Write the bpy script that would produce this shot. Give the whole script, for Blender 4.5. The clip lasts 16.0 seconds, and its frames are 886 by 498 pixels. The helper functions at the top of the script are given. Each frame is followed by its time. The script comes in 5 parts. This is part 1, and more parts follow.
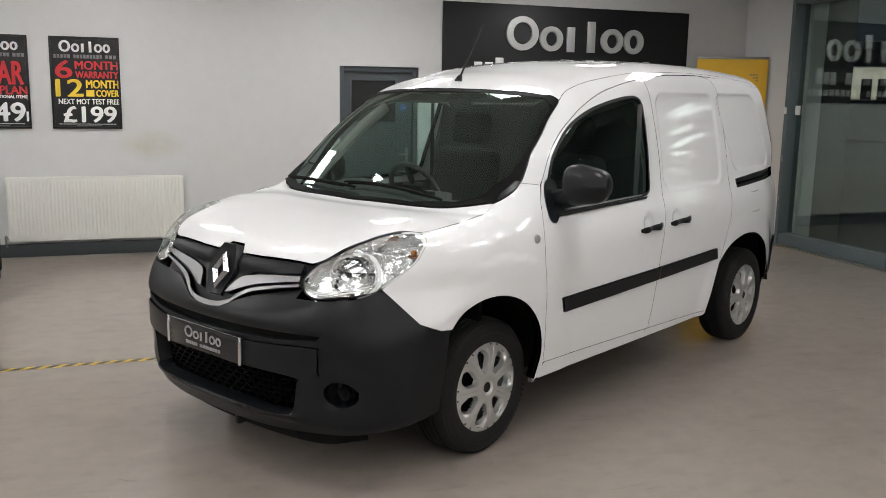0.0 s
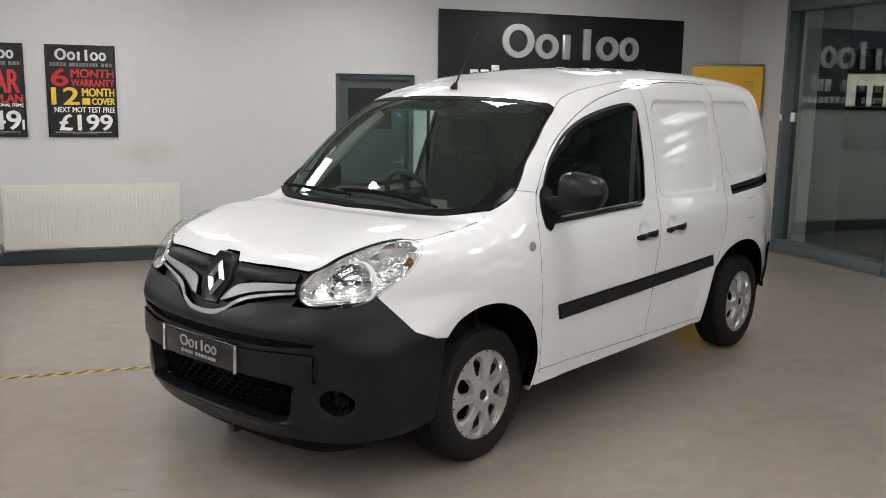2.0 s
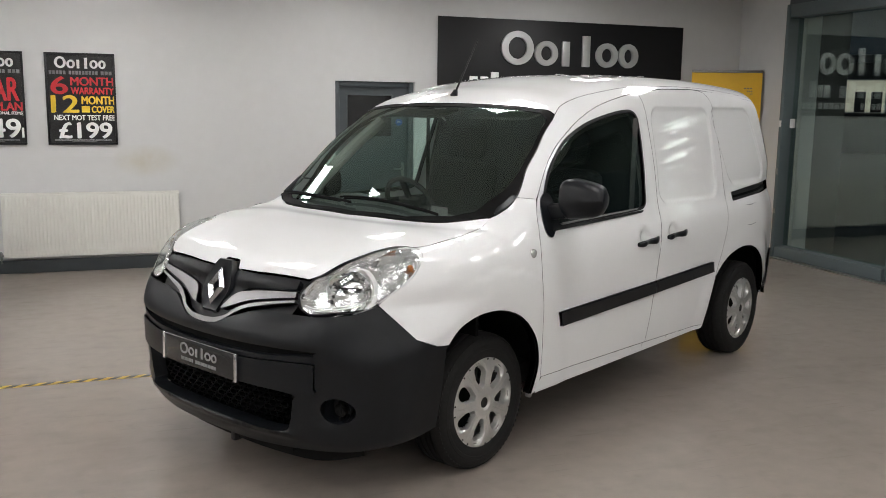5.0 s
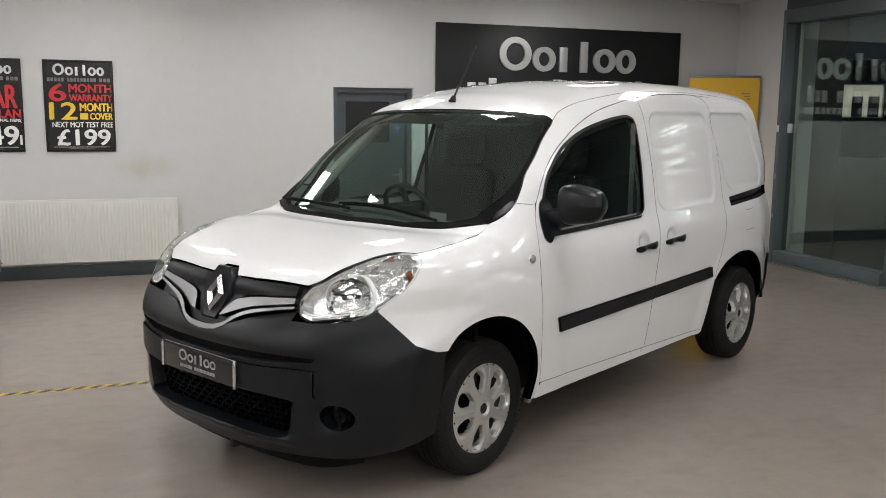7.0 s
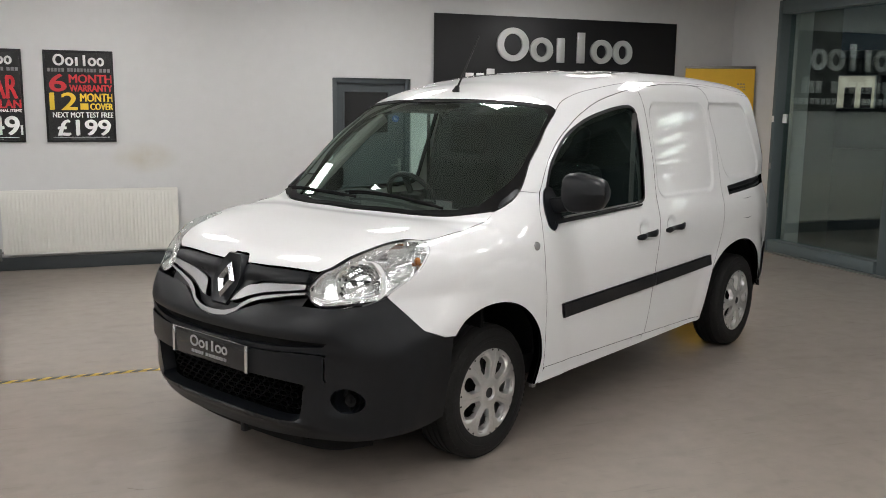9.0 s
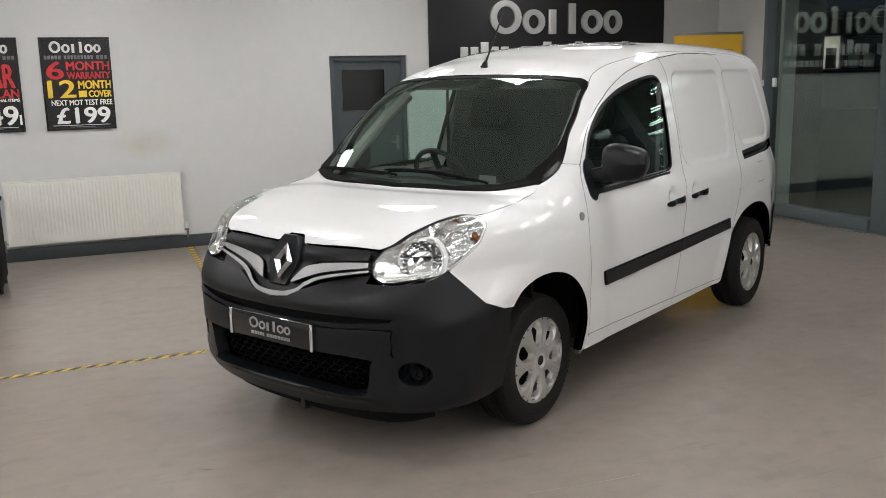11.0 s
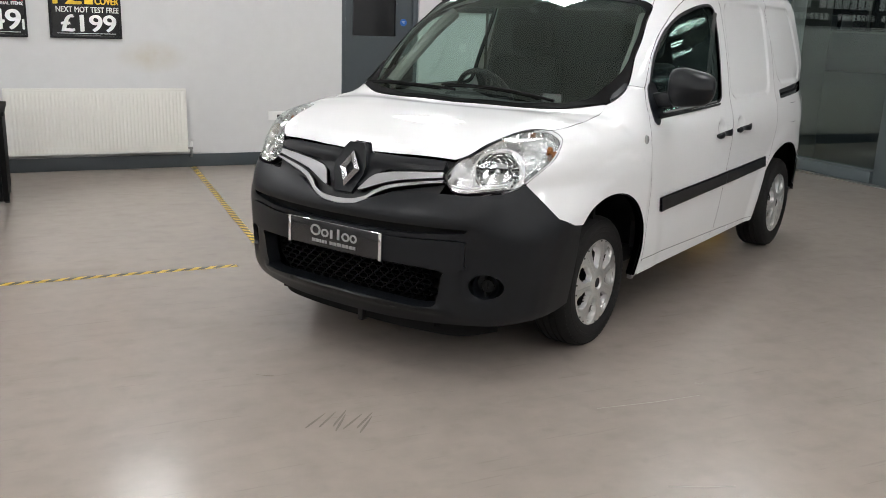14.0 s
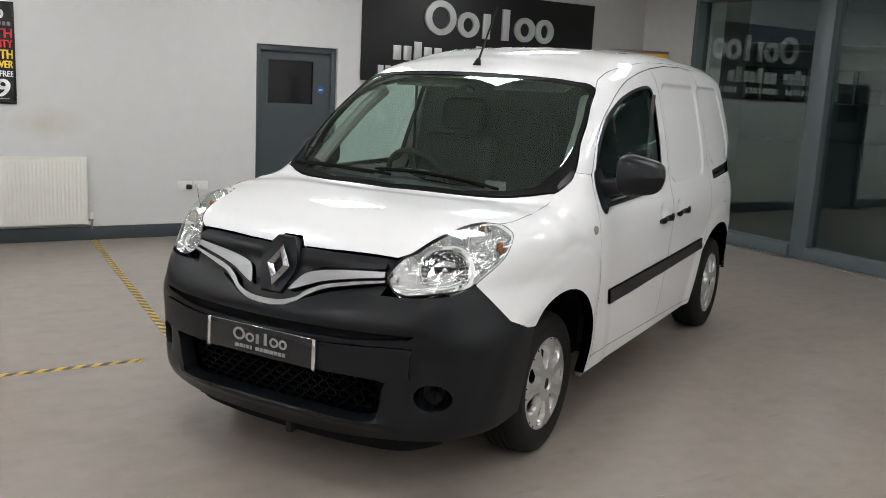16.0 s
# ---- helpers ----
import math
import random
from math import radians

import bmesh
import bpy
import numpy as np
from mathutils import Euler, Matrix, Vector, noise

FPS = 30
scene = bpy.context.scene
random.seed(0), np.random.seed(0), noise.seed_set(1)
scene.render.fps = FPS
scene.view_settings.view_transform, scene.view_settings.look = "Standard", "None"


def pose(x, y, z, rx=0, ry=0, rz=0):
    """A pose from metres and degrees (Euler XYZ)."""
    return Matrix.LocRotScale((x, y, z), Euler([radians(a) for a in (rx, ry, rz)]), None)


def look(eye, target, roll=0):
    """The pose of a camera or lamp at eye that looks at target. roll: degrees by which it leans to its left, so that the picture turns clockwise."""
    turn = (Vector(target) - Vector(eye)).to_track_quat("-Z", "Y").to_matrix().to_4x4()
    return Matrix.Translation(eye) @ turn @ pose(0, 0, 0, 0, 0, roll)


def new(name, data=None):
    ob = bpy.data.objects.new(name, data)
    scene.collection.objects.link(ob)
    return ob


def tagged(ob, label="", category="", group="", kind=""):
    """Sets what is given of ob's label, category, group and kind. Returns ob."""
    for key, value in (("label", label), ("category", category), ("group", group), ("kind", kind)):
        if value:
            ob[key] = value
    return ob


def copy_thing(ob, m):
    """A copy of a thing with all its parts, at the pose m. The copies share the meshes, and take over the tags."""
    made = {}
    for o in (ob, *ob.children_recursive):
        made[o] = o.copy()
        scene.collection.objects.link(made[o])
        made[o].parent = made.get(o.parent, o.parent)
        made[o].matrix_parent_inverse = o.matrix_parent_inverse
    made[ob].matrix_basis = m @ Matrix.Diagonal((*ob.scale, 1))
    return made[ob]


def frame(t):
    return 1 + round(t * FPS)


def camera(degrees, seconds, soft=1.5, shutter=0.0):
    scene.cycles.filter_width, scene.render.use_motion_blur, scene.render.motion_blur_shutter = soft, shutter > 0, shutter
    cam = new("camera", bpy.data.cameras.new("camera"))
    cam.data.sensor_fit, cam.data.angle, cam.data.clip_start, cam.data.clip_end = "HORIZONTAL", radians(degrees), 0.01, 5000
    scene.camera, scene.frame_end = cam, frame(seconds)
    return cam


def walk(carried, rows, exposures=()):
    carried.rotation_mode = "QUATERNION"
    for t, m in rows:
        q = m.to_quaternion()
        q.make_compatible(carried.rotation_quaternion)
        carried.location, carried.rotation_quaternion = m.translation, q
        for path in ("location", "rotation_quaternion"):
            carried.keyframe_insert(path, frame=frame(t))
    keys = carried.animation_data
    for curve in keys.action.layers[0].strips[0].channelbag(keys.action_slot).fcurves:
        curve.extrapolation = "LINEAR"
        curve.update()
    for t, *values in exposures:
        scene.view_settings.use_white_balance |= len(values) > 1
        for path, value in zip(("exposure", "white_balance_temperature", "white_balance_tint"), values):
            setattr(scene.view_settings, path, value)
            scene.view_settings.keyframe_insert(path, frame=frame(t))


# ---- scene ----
cam = camera(53.1, 16.0, soft=0.9)
PATH = [
    (0, (3.175, -3.003, 1.612), (1.872, -1.525, 1.265), 1.0),
    (0.5, (3.168, -3.001, 1.61), (1.87, -1.518, 1.267), 0.9),
    (1, (3.171, -3.0, 1.61), (1.873, -1.516, 1.272), 1.0),
    (1.5, (3.176, -3.0, 1.612), (1.878, -1.516, 1.279), 0.9),
    (2, (3.179, -3.0, 1.614), (1.88, -1.516, 1.283), 0.9),
    (2.5, (3.179, -2.996, 1.615), (1.877, -1.514, 1.287), 1.0),
    (3, (3.171, -2.988, 1.612), (1.869, -1.505, 1.285), 0.9),
    (3.5, (3.164, -2.985, 1.614), (1.866, -1.499, 1.291), 0.8),
    (4, (3.169, -2.996, 1.612), (1.867, -1.512, 1.292), 0.8),
    (6.5, (3.167, -2.996, 1.618), (1.871, -1.503, 1.31), 0.7),
    (7, (3.167, -2.998, 1.615), (1.868, -1.507, 1.312), 0.6),
    (7.5, (3.162, -2.995, 1.614), (1.869, -1.499, 1.312), 0.6),
    (8, (3.159, -2.999, 1.615), (1.868, -1.503, 1.304), 0.9),
    (8.5, (3.16, -3.034, 1.612), (1.873, -1.536, 1.294), 0.7),
    (8.7, (3.172, -3.051, 1.607), (1.885, -1.554, 1.289), 0.7),
    (10.8, (2.981, -3.404, 1.626), (1.759, -1.868, 1.244), -1.2),
    (11, (2.94, -3.399, 1.627), (1.717, -1.862, 1.247), -1.3),
    (11.5, (2.838, -3.391, 1.614), (1.618, -1.85, 1.241), -0.7),
    (12, (2.721, -3.493, 1.601), (1.521, -1.94, 1.219), -0.1),
    (12.5, (2.632, -3.611, 1.581), (1.45, -2.051, 1.171), 0.1),
    (13, (2.597, -3.651, 1.561), (1.445, -2.095, 1.061), 0.2),
    (13.5, (2.58, -3.663, 1.534), (1.445, -2.097, 1.026), 0.6),
    (14, (2.554, -3.668, 1.477), (1.421, -2.097, 0.979), 1.9),
    (14.5, (2.5, -3.692, 1.479), (1.385, -2.09, 1.043), 2.5),
    (15, (2.501, -3.69, 1.503), (1.452, -2.022, 1.16), 3.3),
    (15.5, (2.421, -3.623, 1.557), (1.443, -1.915, 1.198), 2.5),
    (16, (2.226, -3.443, 1.569), (1.249, -1.737, 1.204), 2.9),
]
EXPOSURE = [(0, 0.06, 6500, 10), (11.0, 0.03, 6510, 10), (11.8, 0.05, 6490, 10), (12.5, 0.21, 6440, 10), (13.2, 0.27, 6420, 10), (14.5, 0.27, 6330, 9.5), (15.0, 0.23, 6330, 9), (15.5, 0.05, 6350, 9), (16.0, 0.08, 6360, 9)]
walk(cam, [(t, look(eye, target, roll)) for t, eye, target, roll in PATH], EXPOSURE)

# ---- world and light ----
TH = radians(60.7)                       # the back wall's direction
ROOM = Matrix.Translation((-math.sin(TH) * 4.935, math.cos(TH) * 4.935, 0)) @ Matrix.Rotation(TH, 4, "Z")
CEILING = 2.95
PANEL_POWER = 21.0
scene.view_settings.exposure = 0.0
world = bpy.data.worlds.new("night")
scene.world = world
world.use_nodes = True
world.node_tree.nodes["Background"].inputs[0].default_value = (0.35, 0.45, 0.6, 1)
world.node_tree.nodes["Background"].inputs[1].default_value = 0.03


# ---- materials ----
def mat(name, color, rough=0.5, metal=0.0, vary=0.08, grain=8.0, bump=0.0, bump_scale=60.0, coat=0.0, spec=0.5, dirt=0.0, coat_rough=0.03):
    m = bpy.data.materials.new(name)
    m.use_nodes = True
    t = m.node_tree
    b = t.nodes["Principled BSDF"]
    b.inputs["Roughness"].default_value = rough
    b.inputs["Metallic"].default_value = metal
    b.inputs["Specular IOR Level"].default_value = spec
    b.inputs["Coat Weight"].default_value = coat
    b.inputs["Coat Roughness"].default_value = coat_rough
    co = t.nodes.new("ShaderNodeTexCoord")
    big, small = t.nodes.new("ShaderNodeTexNoise"), t.nodes.new("ShaderNodeTexNoise")
    big.inputs["Scale"].default_value, small.inputs["Scale"].default_value = grain * 0.15, grain * 4
    big.inputs["Detail"].default_value = small.inputs["Detail"].default_value = 5
    mix = t.nodes.new("ShaderNodeMath")
    mix.operation = "ADD"
    t.links.new(co.outputs["Object"], big.inputs["Vector"])
    t.links.new(co.outputs["Object"], small.inputs["Vector"])
    t.links.new(big.outputs["Fac"], mix.inputs[0])
    t.links.new(small.outputs["Fac"], mix.inputs[1])
    ramp = t.nodes.new("ShaderNodeMapRange")
    ramp.inputs["From Min"].default_value, ramp.inputs["From Max"].default_value = 0.6, 1.4
    t.links.new(mix.outputs[0], ramp.inputs["Value"])
    tint = t.nodes.new("ShaderNodeMix")
    tint.data_type = "RGBA"
    low = [c * (1 - vary) for c in color]
    high = [min(1, c * (1 + vary * 0.6)) for c in color]
    tint.inputs["A"].default_value, tint.inputs["B"].default_value = (*low, 1), (*high, 1)
    t.links.new(ramp.outputs["Result"], tint.inputs["Factor"])
    t.links.new(tint.outputs["Result"], b.inputs["Base Color"])
    if dirt:
        r = t.nodes.new("ShaderNodeMapRange")
        r.inputs["From Min"].default_value, r.inputs["From Max"].default_value = 0.2, 0.8
        r.inputs["To Min"].default_value, r.inputs["To Max"].default_value = rough - dirt, rough + dirt
        t.links.new(big.outputs["Fac"], r.inputs["Value"])
        t.links.new(r.outputs["Result"], b.inputs["Roughness"])
    if bump:
        n, k = t.nodes.new("ShaderNodeTexNoise"), t.nodes.new("ShaderNodeBump")
        n.inputs["Scale"].default_value, n.inputs["Detail"].default_value = bump_scale, 4
        k.inputs["Strength"].default_value, k.inputs["Distance"].default_value = bump, 0.004
        t.links.new(co.outputs["Object"], n.inputs["Vector"])
        t.links.new(n.outputs["Fac"], k.inputs["Height"])
        t.links.new(k.outputs["Normal"], b.inputs["Normal"])
    return m


def glass(name, tint, base=0.08, rise=5.0, shade=(0.92, 1.0, 0.97)):
    """A thin clear pane: what lies behind, tinted, under a mirror that grows with the slant."""
    m = bpy.data.materials.new(name)
    m.use_nodes = True
    t = m.node_tree
    t.nodes.remove(t.nodes["Principled BSDF"])
    clear, shine = t.nodes.new("ShaderNodeBsdfTransparent"), t.nodes.new("ShaderNodeBsdfGlossy")
    clear.inputs["Color"].default_value = (*tint, 1)
    shine.inputs["Roughness"].default_value = 0.0
    shine.inputs["Color"].default_value = (*shade, 1)
    slant, power, mirror, mix = (t.nodes.new("ShaderNode" + k) for k in ("LayerWeight", "Math", "MapRange", "MixShader"))
    slant.inputs["Blend"].default_value = 0.5
    power.operation = "POWER"
    power.inputs[1].default_value = rise
    mirror.inputs["To Min"].default_value = base
    t.links.new(slant.outputs["Facing"], power.inputs[0])
    t.links.new(power.outputs[0], mirror.inputs["Value"])
    t.links.new(mirror.outputs["Result"], mix.inputs[0])
    t.links.new(clear.outputs[0], mix.inputs[1])
    t.links.new(shine.outputs[0], mix.inputs[2])
    t.links.new(mix.outputs[0], t.nodes["Material Output"].inputs["Surface"])
    return m


def glow(name, color, power):
    m = bpy.data.materials.new(name)
    m.use_nodes = True
    b = m.node_tree.nodes["Principled BSDF"]
    b.inputs["Base Color"].default_value = (*color, 1)
    b.inputs["Emission Color"].default_value = (*color, 1)
    b.inputs["Emission Strength"].default_value = power
    return m


PAINT = mat("white_car_paint", (0.73, 0.735, 0.735), 0.35, coat=1.0, vary=0.012, grain=3, spec=0.05, coat_rough=0.01)
PLASTIC = mat("black_grained_plastic", (0.0056, 0.0067, 0.0084), 0.34, vary=0.3, grain=6, bump=0.05, bump_scale=420, spec=0.28)
TRIM = mat("black_trim", (0.011, 0.011, 0.012), 0.45, vary=0.2, grain=10, spec=0.3)
GLOSS_BLACK = mat("gloss_black", (0.01, 0.01, 0.011), 0.12, vary=0.2)
RUBBER = mat("tyre_rubber", (0.016, 0.0158, 0.0155), 0.65, vary=0.3, grain=14, bump=0.2, bump_scale=220, spec=0.14)
SILVER = mat("silver_hubcap_paint", (0.66, 0.66, 0.65), 0.30, metal=0.85, vary=0.10, grain=20)
CHROME = mat("chrome", (0.82, 0.83, 0.84), 0.08, metal=1.0, vary=0.03)
SATIN = mat("satin_silver", (0.30, 0.30, 0.30), 0.36, metal=0.45, vary=0.03)
# reflection on the window's lower flange, put into a lighter grey
SHEEN_STRIP = mat("window_ledge_sheen", (0.16, 0.16, 0.16), 0.3, vary=0.05)
CABIN = mat("dark_grey_cabin_plastic", (0.010, 0.011, 0.011), 0.6, vary=0.2, grain=10, bump=0.05, bump_scale=300, spec=0.3)
DASH = mat("grey_dashboard_plastic", (0.015, 0.0165, 0.0165), 0.5, vary=0.15, grain=10, spec=0.35)
CLOTH = mat("charcoal_seat_cloth", (0.010, 0.0105, 0.0108), 0.9, vary=0.25, grain=14, spec=0.15)
SCUTTLE = mat("black_scuttle_plastic", (0.005, 0.005, 0.005), 0.6, vary=0.2, spec=0.07)
MESH_BLACK = mat("black_grille_plastic", (0.0024, 0.0025, 0.0027), 0.6, vary=0.2, spec=0.05)
LINER = mat("wheel_arch_liner", (0.007, 0.007, 0.007), 0.8, vary=0.3, grain=10, bump=0.3, bump_scale=80, spec=0.12)
STEEL = mat("dull_steel", (0.3, 0.3, 0.29), 0.45, metal=0.9, vary=0.2, grain=20)
AMBER = mat("amber_bulb", (0.36, 0.125, 0.03), 0.2, vary=0.05)
PANE = glass("clear_lens", (0.97, 0.98, 0.98), 0.05)
REFLECTOR = mat("bright_reflector", (0.96, 0.96, 0.96), 0.07, metal=0.93, vary=0.02)
HOUSING = mat("lamp_housing", (0.76, 0.76, 0.76), 0.20, metal=0.85, vary=0.03)
BAND = mat("pale_lamp_band", (0.72, 0.72, 0.72), 0.3, metal=0.4, vary=0.03)
CAR_GLASS = glass("tinted_car_glass", (0.73, 0.87, 0.82), 0.10, shade=(0.82, 1.0, 0.93))
SHOP_GLASS = glass("shopfront_glass", (0.80, 0.88, 0.85), 0.062, 2.4)
WALL = mat("white_wall_paint", (0.61, 0.61, 0.605), 0.6, vary=0.04, grain=2, bump=0.08, bump_scale=90)
FLOOR = mat("beige_resin_floor", (0.275, 0.240, 0.208), 0.235, spec=0.40, vary=0.10, grain=2.2, bump=0.02, bump_scale=14, dirt=0.02)


def scuffed(m):
    """Wear on the floor: long faint scratches and soft grey smears."""
    t = m.node_tree
    b = t.nodes["Principled BSDF"]
    co = t.nodes.new("ShaderNodeTexCoord")
    base = b.inputs["Base Color"].links[0].from_socket
    for turn, stretch, scale, lo, hi, amount in ((25, (1, 14, 1), 2.2, 0.64, 0.70, 0.10), (-50, (1, 22, 1), 3.1, 0.67, 0.72, 0.12), (0, (1, 1.6, 1), 1.1, 0.52, 0.75, 0.13), (10, (1, 1, 1), 9.0, 0.58, 0.72, 0.07), (65, (1, 2.2, 1), 4.2, 0.52, 0.70, 0.07)):
        at, n, r, mix = (t.nodes.new("ShaderNode" + k) for k in ("Mapping", "TexNoise", "MapRange", "Mix"))
        at.inputs["Rotation"].default_value = (0, 0, radians(turn))
        at.inputs["Scale"].default_value = stretch
        n.inputs["Scale"].default_value, n.inputs["Detail"].default_value = scale, 6
        r.inputs["From Min"].default_value, r.inputs["From Max"].default_value, r.inputs["To Max"].default_value = lo, hi, amount * 1.4
        mix.data_type = "RGBA"
        mix.inputs["B"].default_value = (0.10, 0.088, 0.075, 1)
        t.links.new(co.outputs["Object"], at.inputs["Vector"])
        t.links.new(at.outputs["Vector"], n.inputs["Vector"])
        t.links.new(n.outputs["Fac"], r.inputs["Value"])
        t.links.new(r.outputs["Result"], mix.inputs["Factor"])
        t.links.new(base, mix.inputs["A"])
        base = mix.outputs["Result"]
    t.links.new(base, b.inputs["Base Color"])


scuffed(FLOOR)


def smudged(m):
    """A yellowish hand-worn smudge on the plaster above the radiator."""
    t = m.node_tree
    b = t.nodes["Principled BSDF"]
    base = b.inputs["Base Color"].links[0].from_socket
    co, at, ball, n, grow, mix = (t.nodes.new("ShaderNode" + k) for k in ("TexCoord", "Mapping", "TexGradient", "TexNoise", "Math", "Mix"))
    at.vector_type = "TEXTURE"
    at.inputs["Location"].default_value = (-.90, 0, 1.06)
    at.inputs["Scale"].default_value = (.34, .4, .17)
    ball.gradient_type = "SPHERICAL"
    n.inputs["Scale"].default_value, n.inputs["Detail"].default_value = 9, 5
    grow.operation = "MULTIPLY"
    mix.data_type = "RGBA"
    mix.inputs["B"].default_value = (.47, .42, .30, 1)
    t.links.new(co.outputs["Object"], at.inputs["Vector"])
    t.links.new(at.outputs["Vector"], ball.inputs["Vector"])
    t.links.new(co.outputs["Object"], n.inputs["Vector"])
    t.links.new(ball.outputs["Fac"], grow.inputs[0])
    t.links.new(n.outputs["Fac"], grow.inputs[1])
    t.links.new(grow.outputs[0], mix.inputs["Factor"])
    t.links.new(base, mix.inputs["A"])
    t.links.new(mix.outputs["Result"], b.inputs["Base Color"])


smudged(WALL)
CEIL = mat("white_ceiling_tile", (0.62, 0.62, 0.60), 0.8, vary=0.04, grain=12, bump=0.02, bump_scale=160)
GREY = mat("slate_grey_paint", (0.055, 0.067, 0.074), 0.4, vary=0.06, grain=5)
ALU = mat("grey_aluminium_frame", (0.108, 0.135, 0.142), 0.38, vary=0.05, grain=6, metal=0.2)
RAD = mat("cream_radiator_enamel", (0.72, 0.71, 0.66), 0.3, vary=0.02, grain=4)
BLACK_BOARD = mat("black_sign_board", (0.009, 0.009, 0.010), 0.5, vary=0.1, spec=0.38)
BRUSHED = mat("brushed_silver", (0.62, 0.62, 0.61), 0.34, metal=0.6, vary=0.06, grain=30)
PRINT_BLACK = mat("printed_black", (0.012, 0.012, 0.013), 0.22, vary=0.1)
PRINT_RED = mat("printed_red", (0.55, 0.02, 0.03), 0.3, vary=0.05)
PRINT_YELLOW = mat("printed_yellow", (0.80, 0.55, 0.04), 0.3, vary=0.05)
PRINT_WHITE = mat("printed_white", (0.8, 0.8, 0.79), 0.3, vary=0.03)
PLATE_SILVER = mat("printed_silver", (0.24, 0.24, 0.24), 0.35, vary=0.05)
BADGE_CHROME = mat("weathered_chrome", (0.36, 0.37, 0.38), 0.24, metal=1.0, vary=0.1, grain=40)
PRINT_GREY = mat("printed_grey", (0.16, 0.16, 0.16), 0.3, vary=0.05)
BANNER = mat("yellow_banner_cloth", (0.80, 0.47, 0.03), 0.5, vary=0.05, grain=4)
TAPE_YELLOW = mat("yellow_tape", (0.62, 0.42, 0.05), 0.4, vary=0.25, grain=20)
TAPE_BLACK = mat("black_tape", (0.03, 0.03, 0.03), 0.4, vary=0.3, grain=20)
WHITE_PLASTIC = mat("white_plastic", (0.75, 0.75, 0.73), 0.3, vary=0.03)
BLUE = mat("blue_sticker", (0.02, 0.12, 0.45), 0.35, vary=0.05)
NIGHT_GROUND = mat("wet_asphalt", (0.04, 0.04, 0.042), 0.5, vary=0.3, grain=4, bump=0.3)
# pale render outside, with the night's dimness put into its colour
RENDER_WALL = mat("night_dimmed_render", (0.085, 0.085, 0.08), 0.8, vary=0.1, grain=3)
LIT_WINDOW = glow("lit_far_window", (1.0, 0.86, 0.70), 0.36)
TUBE_LIGHT = glow("lit_tube", (1.0, 0.97, 0.92), 8.0)
PANEL_LIGHT = glow("lit_diffuser", (1.0, 0.988, 0.985), PANEL_POWER)


# ---- mesh helpers ----
def smooth(me, angle=35):
    me.shade_smooth()
    me.set_sharp_from_angle(angle=radians(angle))


def part(name, bm, material, parent=None, label="", m=None, flat=False):
    me = bpy.data.meshes.new(name)
    bm.to_mesh(me)
    bm.free()
    for one in material if isinstance(material, (list, tuple)) else [material]:
        me.materials.append(one)
    if not flat:
        smooth(me)
    ob = new(name, me)
    if m is not None:
        ob.matrix_basis = m
    if parent:
        ob.parent = parent
    return tagged(ob, label)


def thing(name, label, category, m=None, group="", kind="", bm=None, material=None):
    if bm is None:
        ob = new(name)
        ob.empty_display_size = 0.1
        ob.matrix_basis = m if m is not None else Matrix()
    else:
        ob = part(name, bm, material, m=m)
    return tagged(ob, label, category, group, kind)


def merge(bm, other, m=None, slot=0):
    if m is not None:
        bmesh.ops.transform(other, matrix=m, verts=other.verts)
    for f in other.faces:
        f.material_index = slot
    me = bpy.data.meshes.new("tmp")
    other.to_mesh(me)
    other.free()
    bm.from_mesh(me)
    bpy.data.meshes.remove(me)
    return bm


def box(size, m=None, bevel=0.0, seg=2, bm=None, slot=0):
    """A box centred on its place."""
    b = bmesh.new()
    bmesh.ops.create_cube(b, size=1, matrix=Matrix.Diagonal((*size, 1)))
    if bevel:
        bmesh.ops.bevel(b, geom=b.edges[:], offset=bevel, segments=seg, affect="EDGES", profile=0.5)
    return merge(bm if bm else bmesh.new(), b, m, slot)


def span(x0, x1, y0, y1, z0, z1, bevel=0.0, bm=None, slot=0, m=None):
    at = pose((x0 + x1) / 2, (y0 + y1) / 2, (z0 + z1) / 2)
    return box((abs(x1 - x0), abs(y1 - y0), abs(z1 - z0)), m @ at if m is not None else at, bevel, bm=bm, slot=slot)


def lathe(profile, m=None, n=48, bm=None, slot=0, closed=False):
    """Points (radius, height) turned round z."""
    b = bmesh.new()
    rings = [[b.verts.new((r * math.cos(2 * math.pi * k / n), r * math.sin(2 * math.pi * k / n), h)) for k in range(n)] if r > 1e-6 else [b.verts.new((0, 0, h))]
             for r, h in profile]
    pairs = list(zip(rings, rings[1:])) + ([(rings[-1], rings[0])] if closed else [])
    for a, c in pairs:
        for k in range(n):
            loop = [a[k % len(a)], a[(k + 1) % len(a)], c[(k + 1) % len(c)], c[k % len(c)]]
            loop = [v for i, v in enumerate(loop) if v not in loop[:i]]
            if len(loop) > 2:
                b.faces.new(loop)
    bmesh.ops.recalc_face_normals(b, faces=b.faces[:])
    return merge(bm if bm else bmesh.new(), b, m, slot)


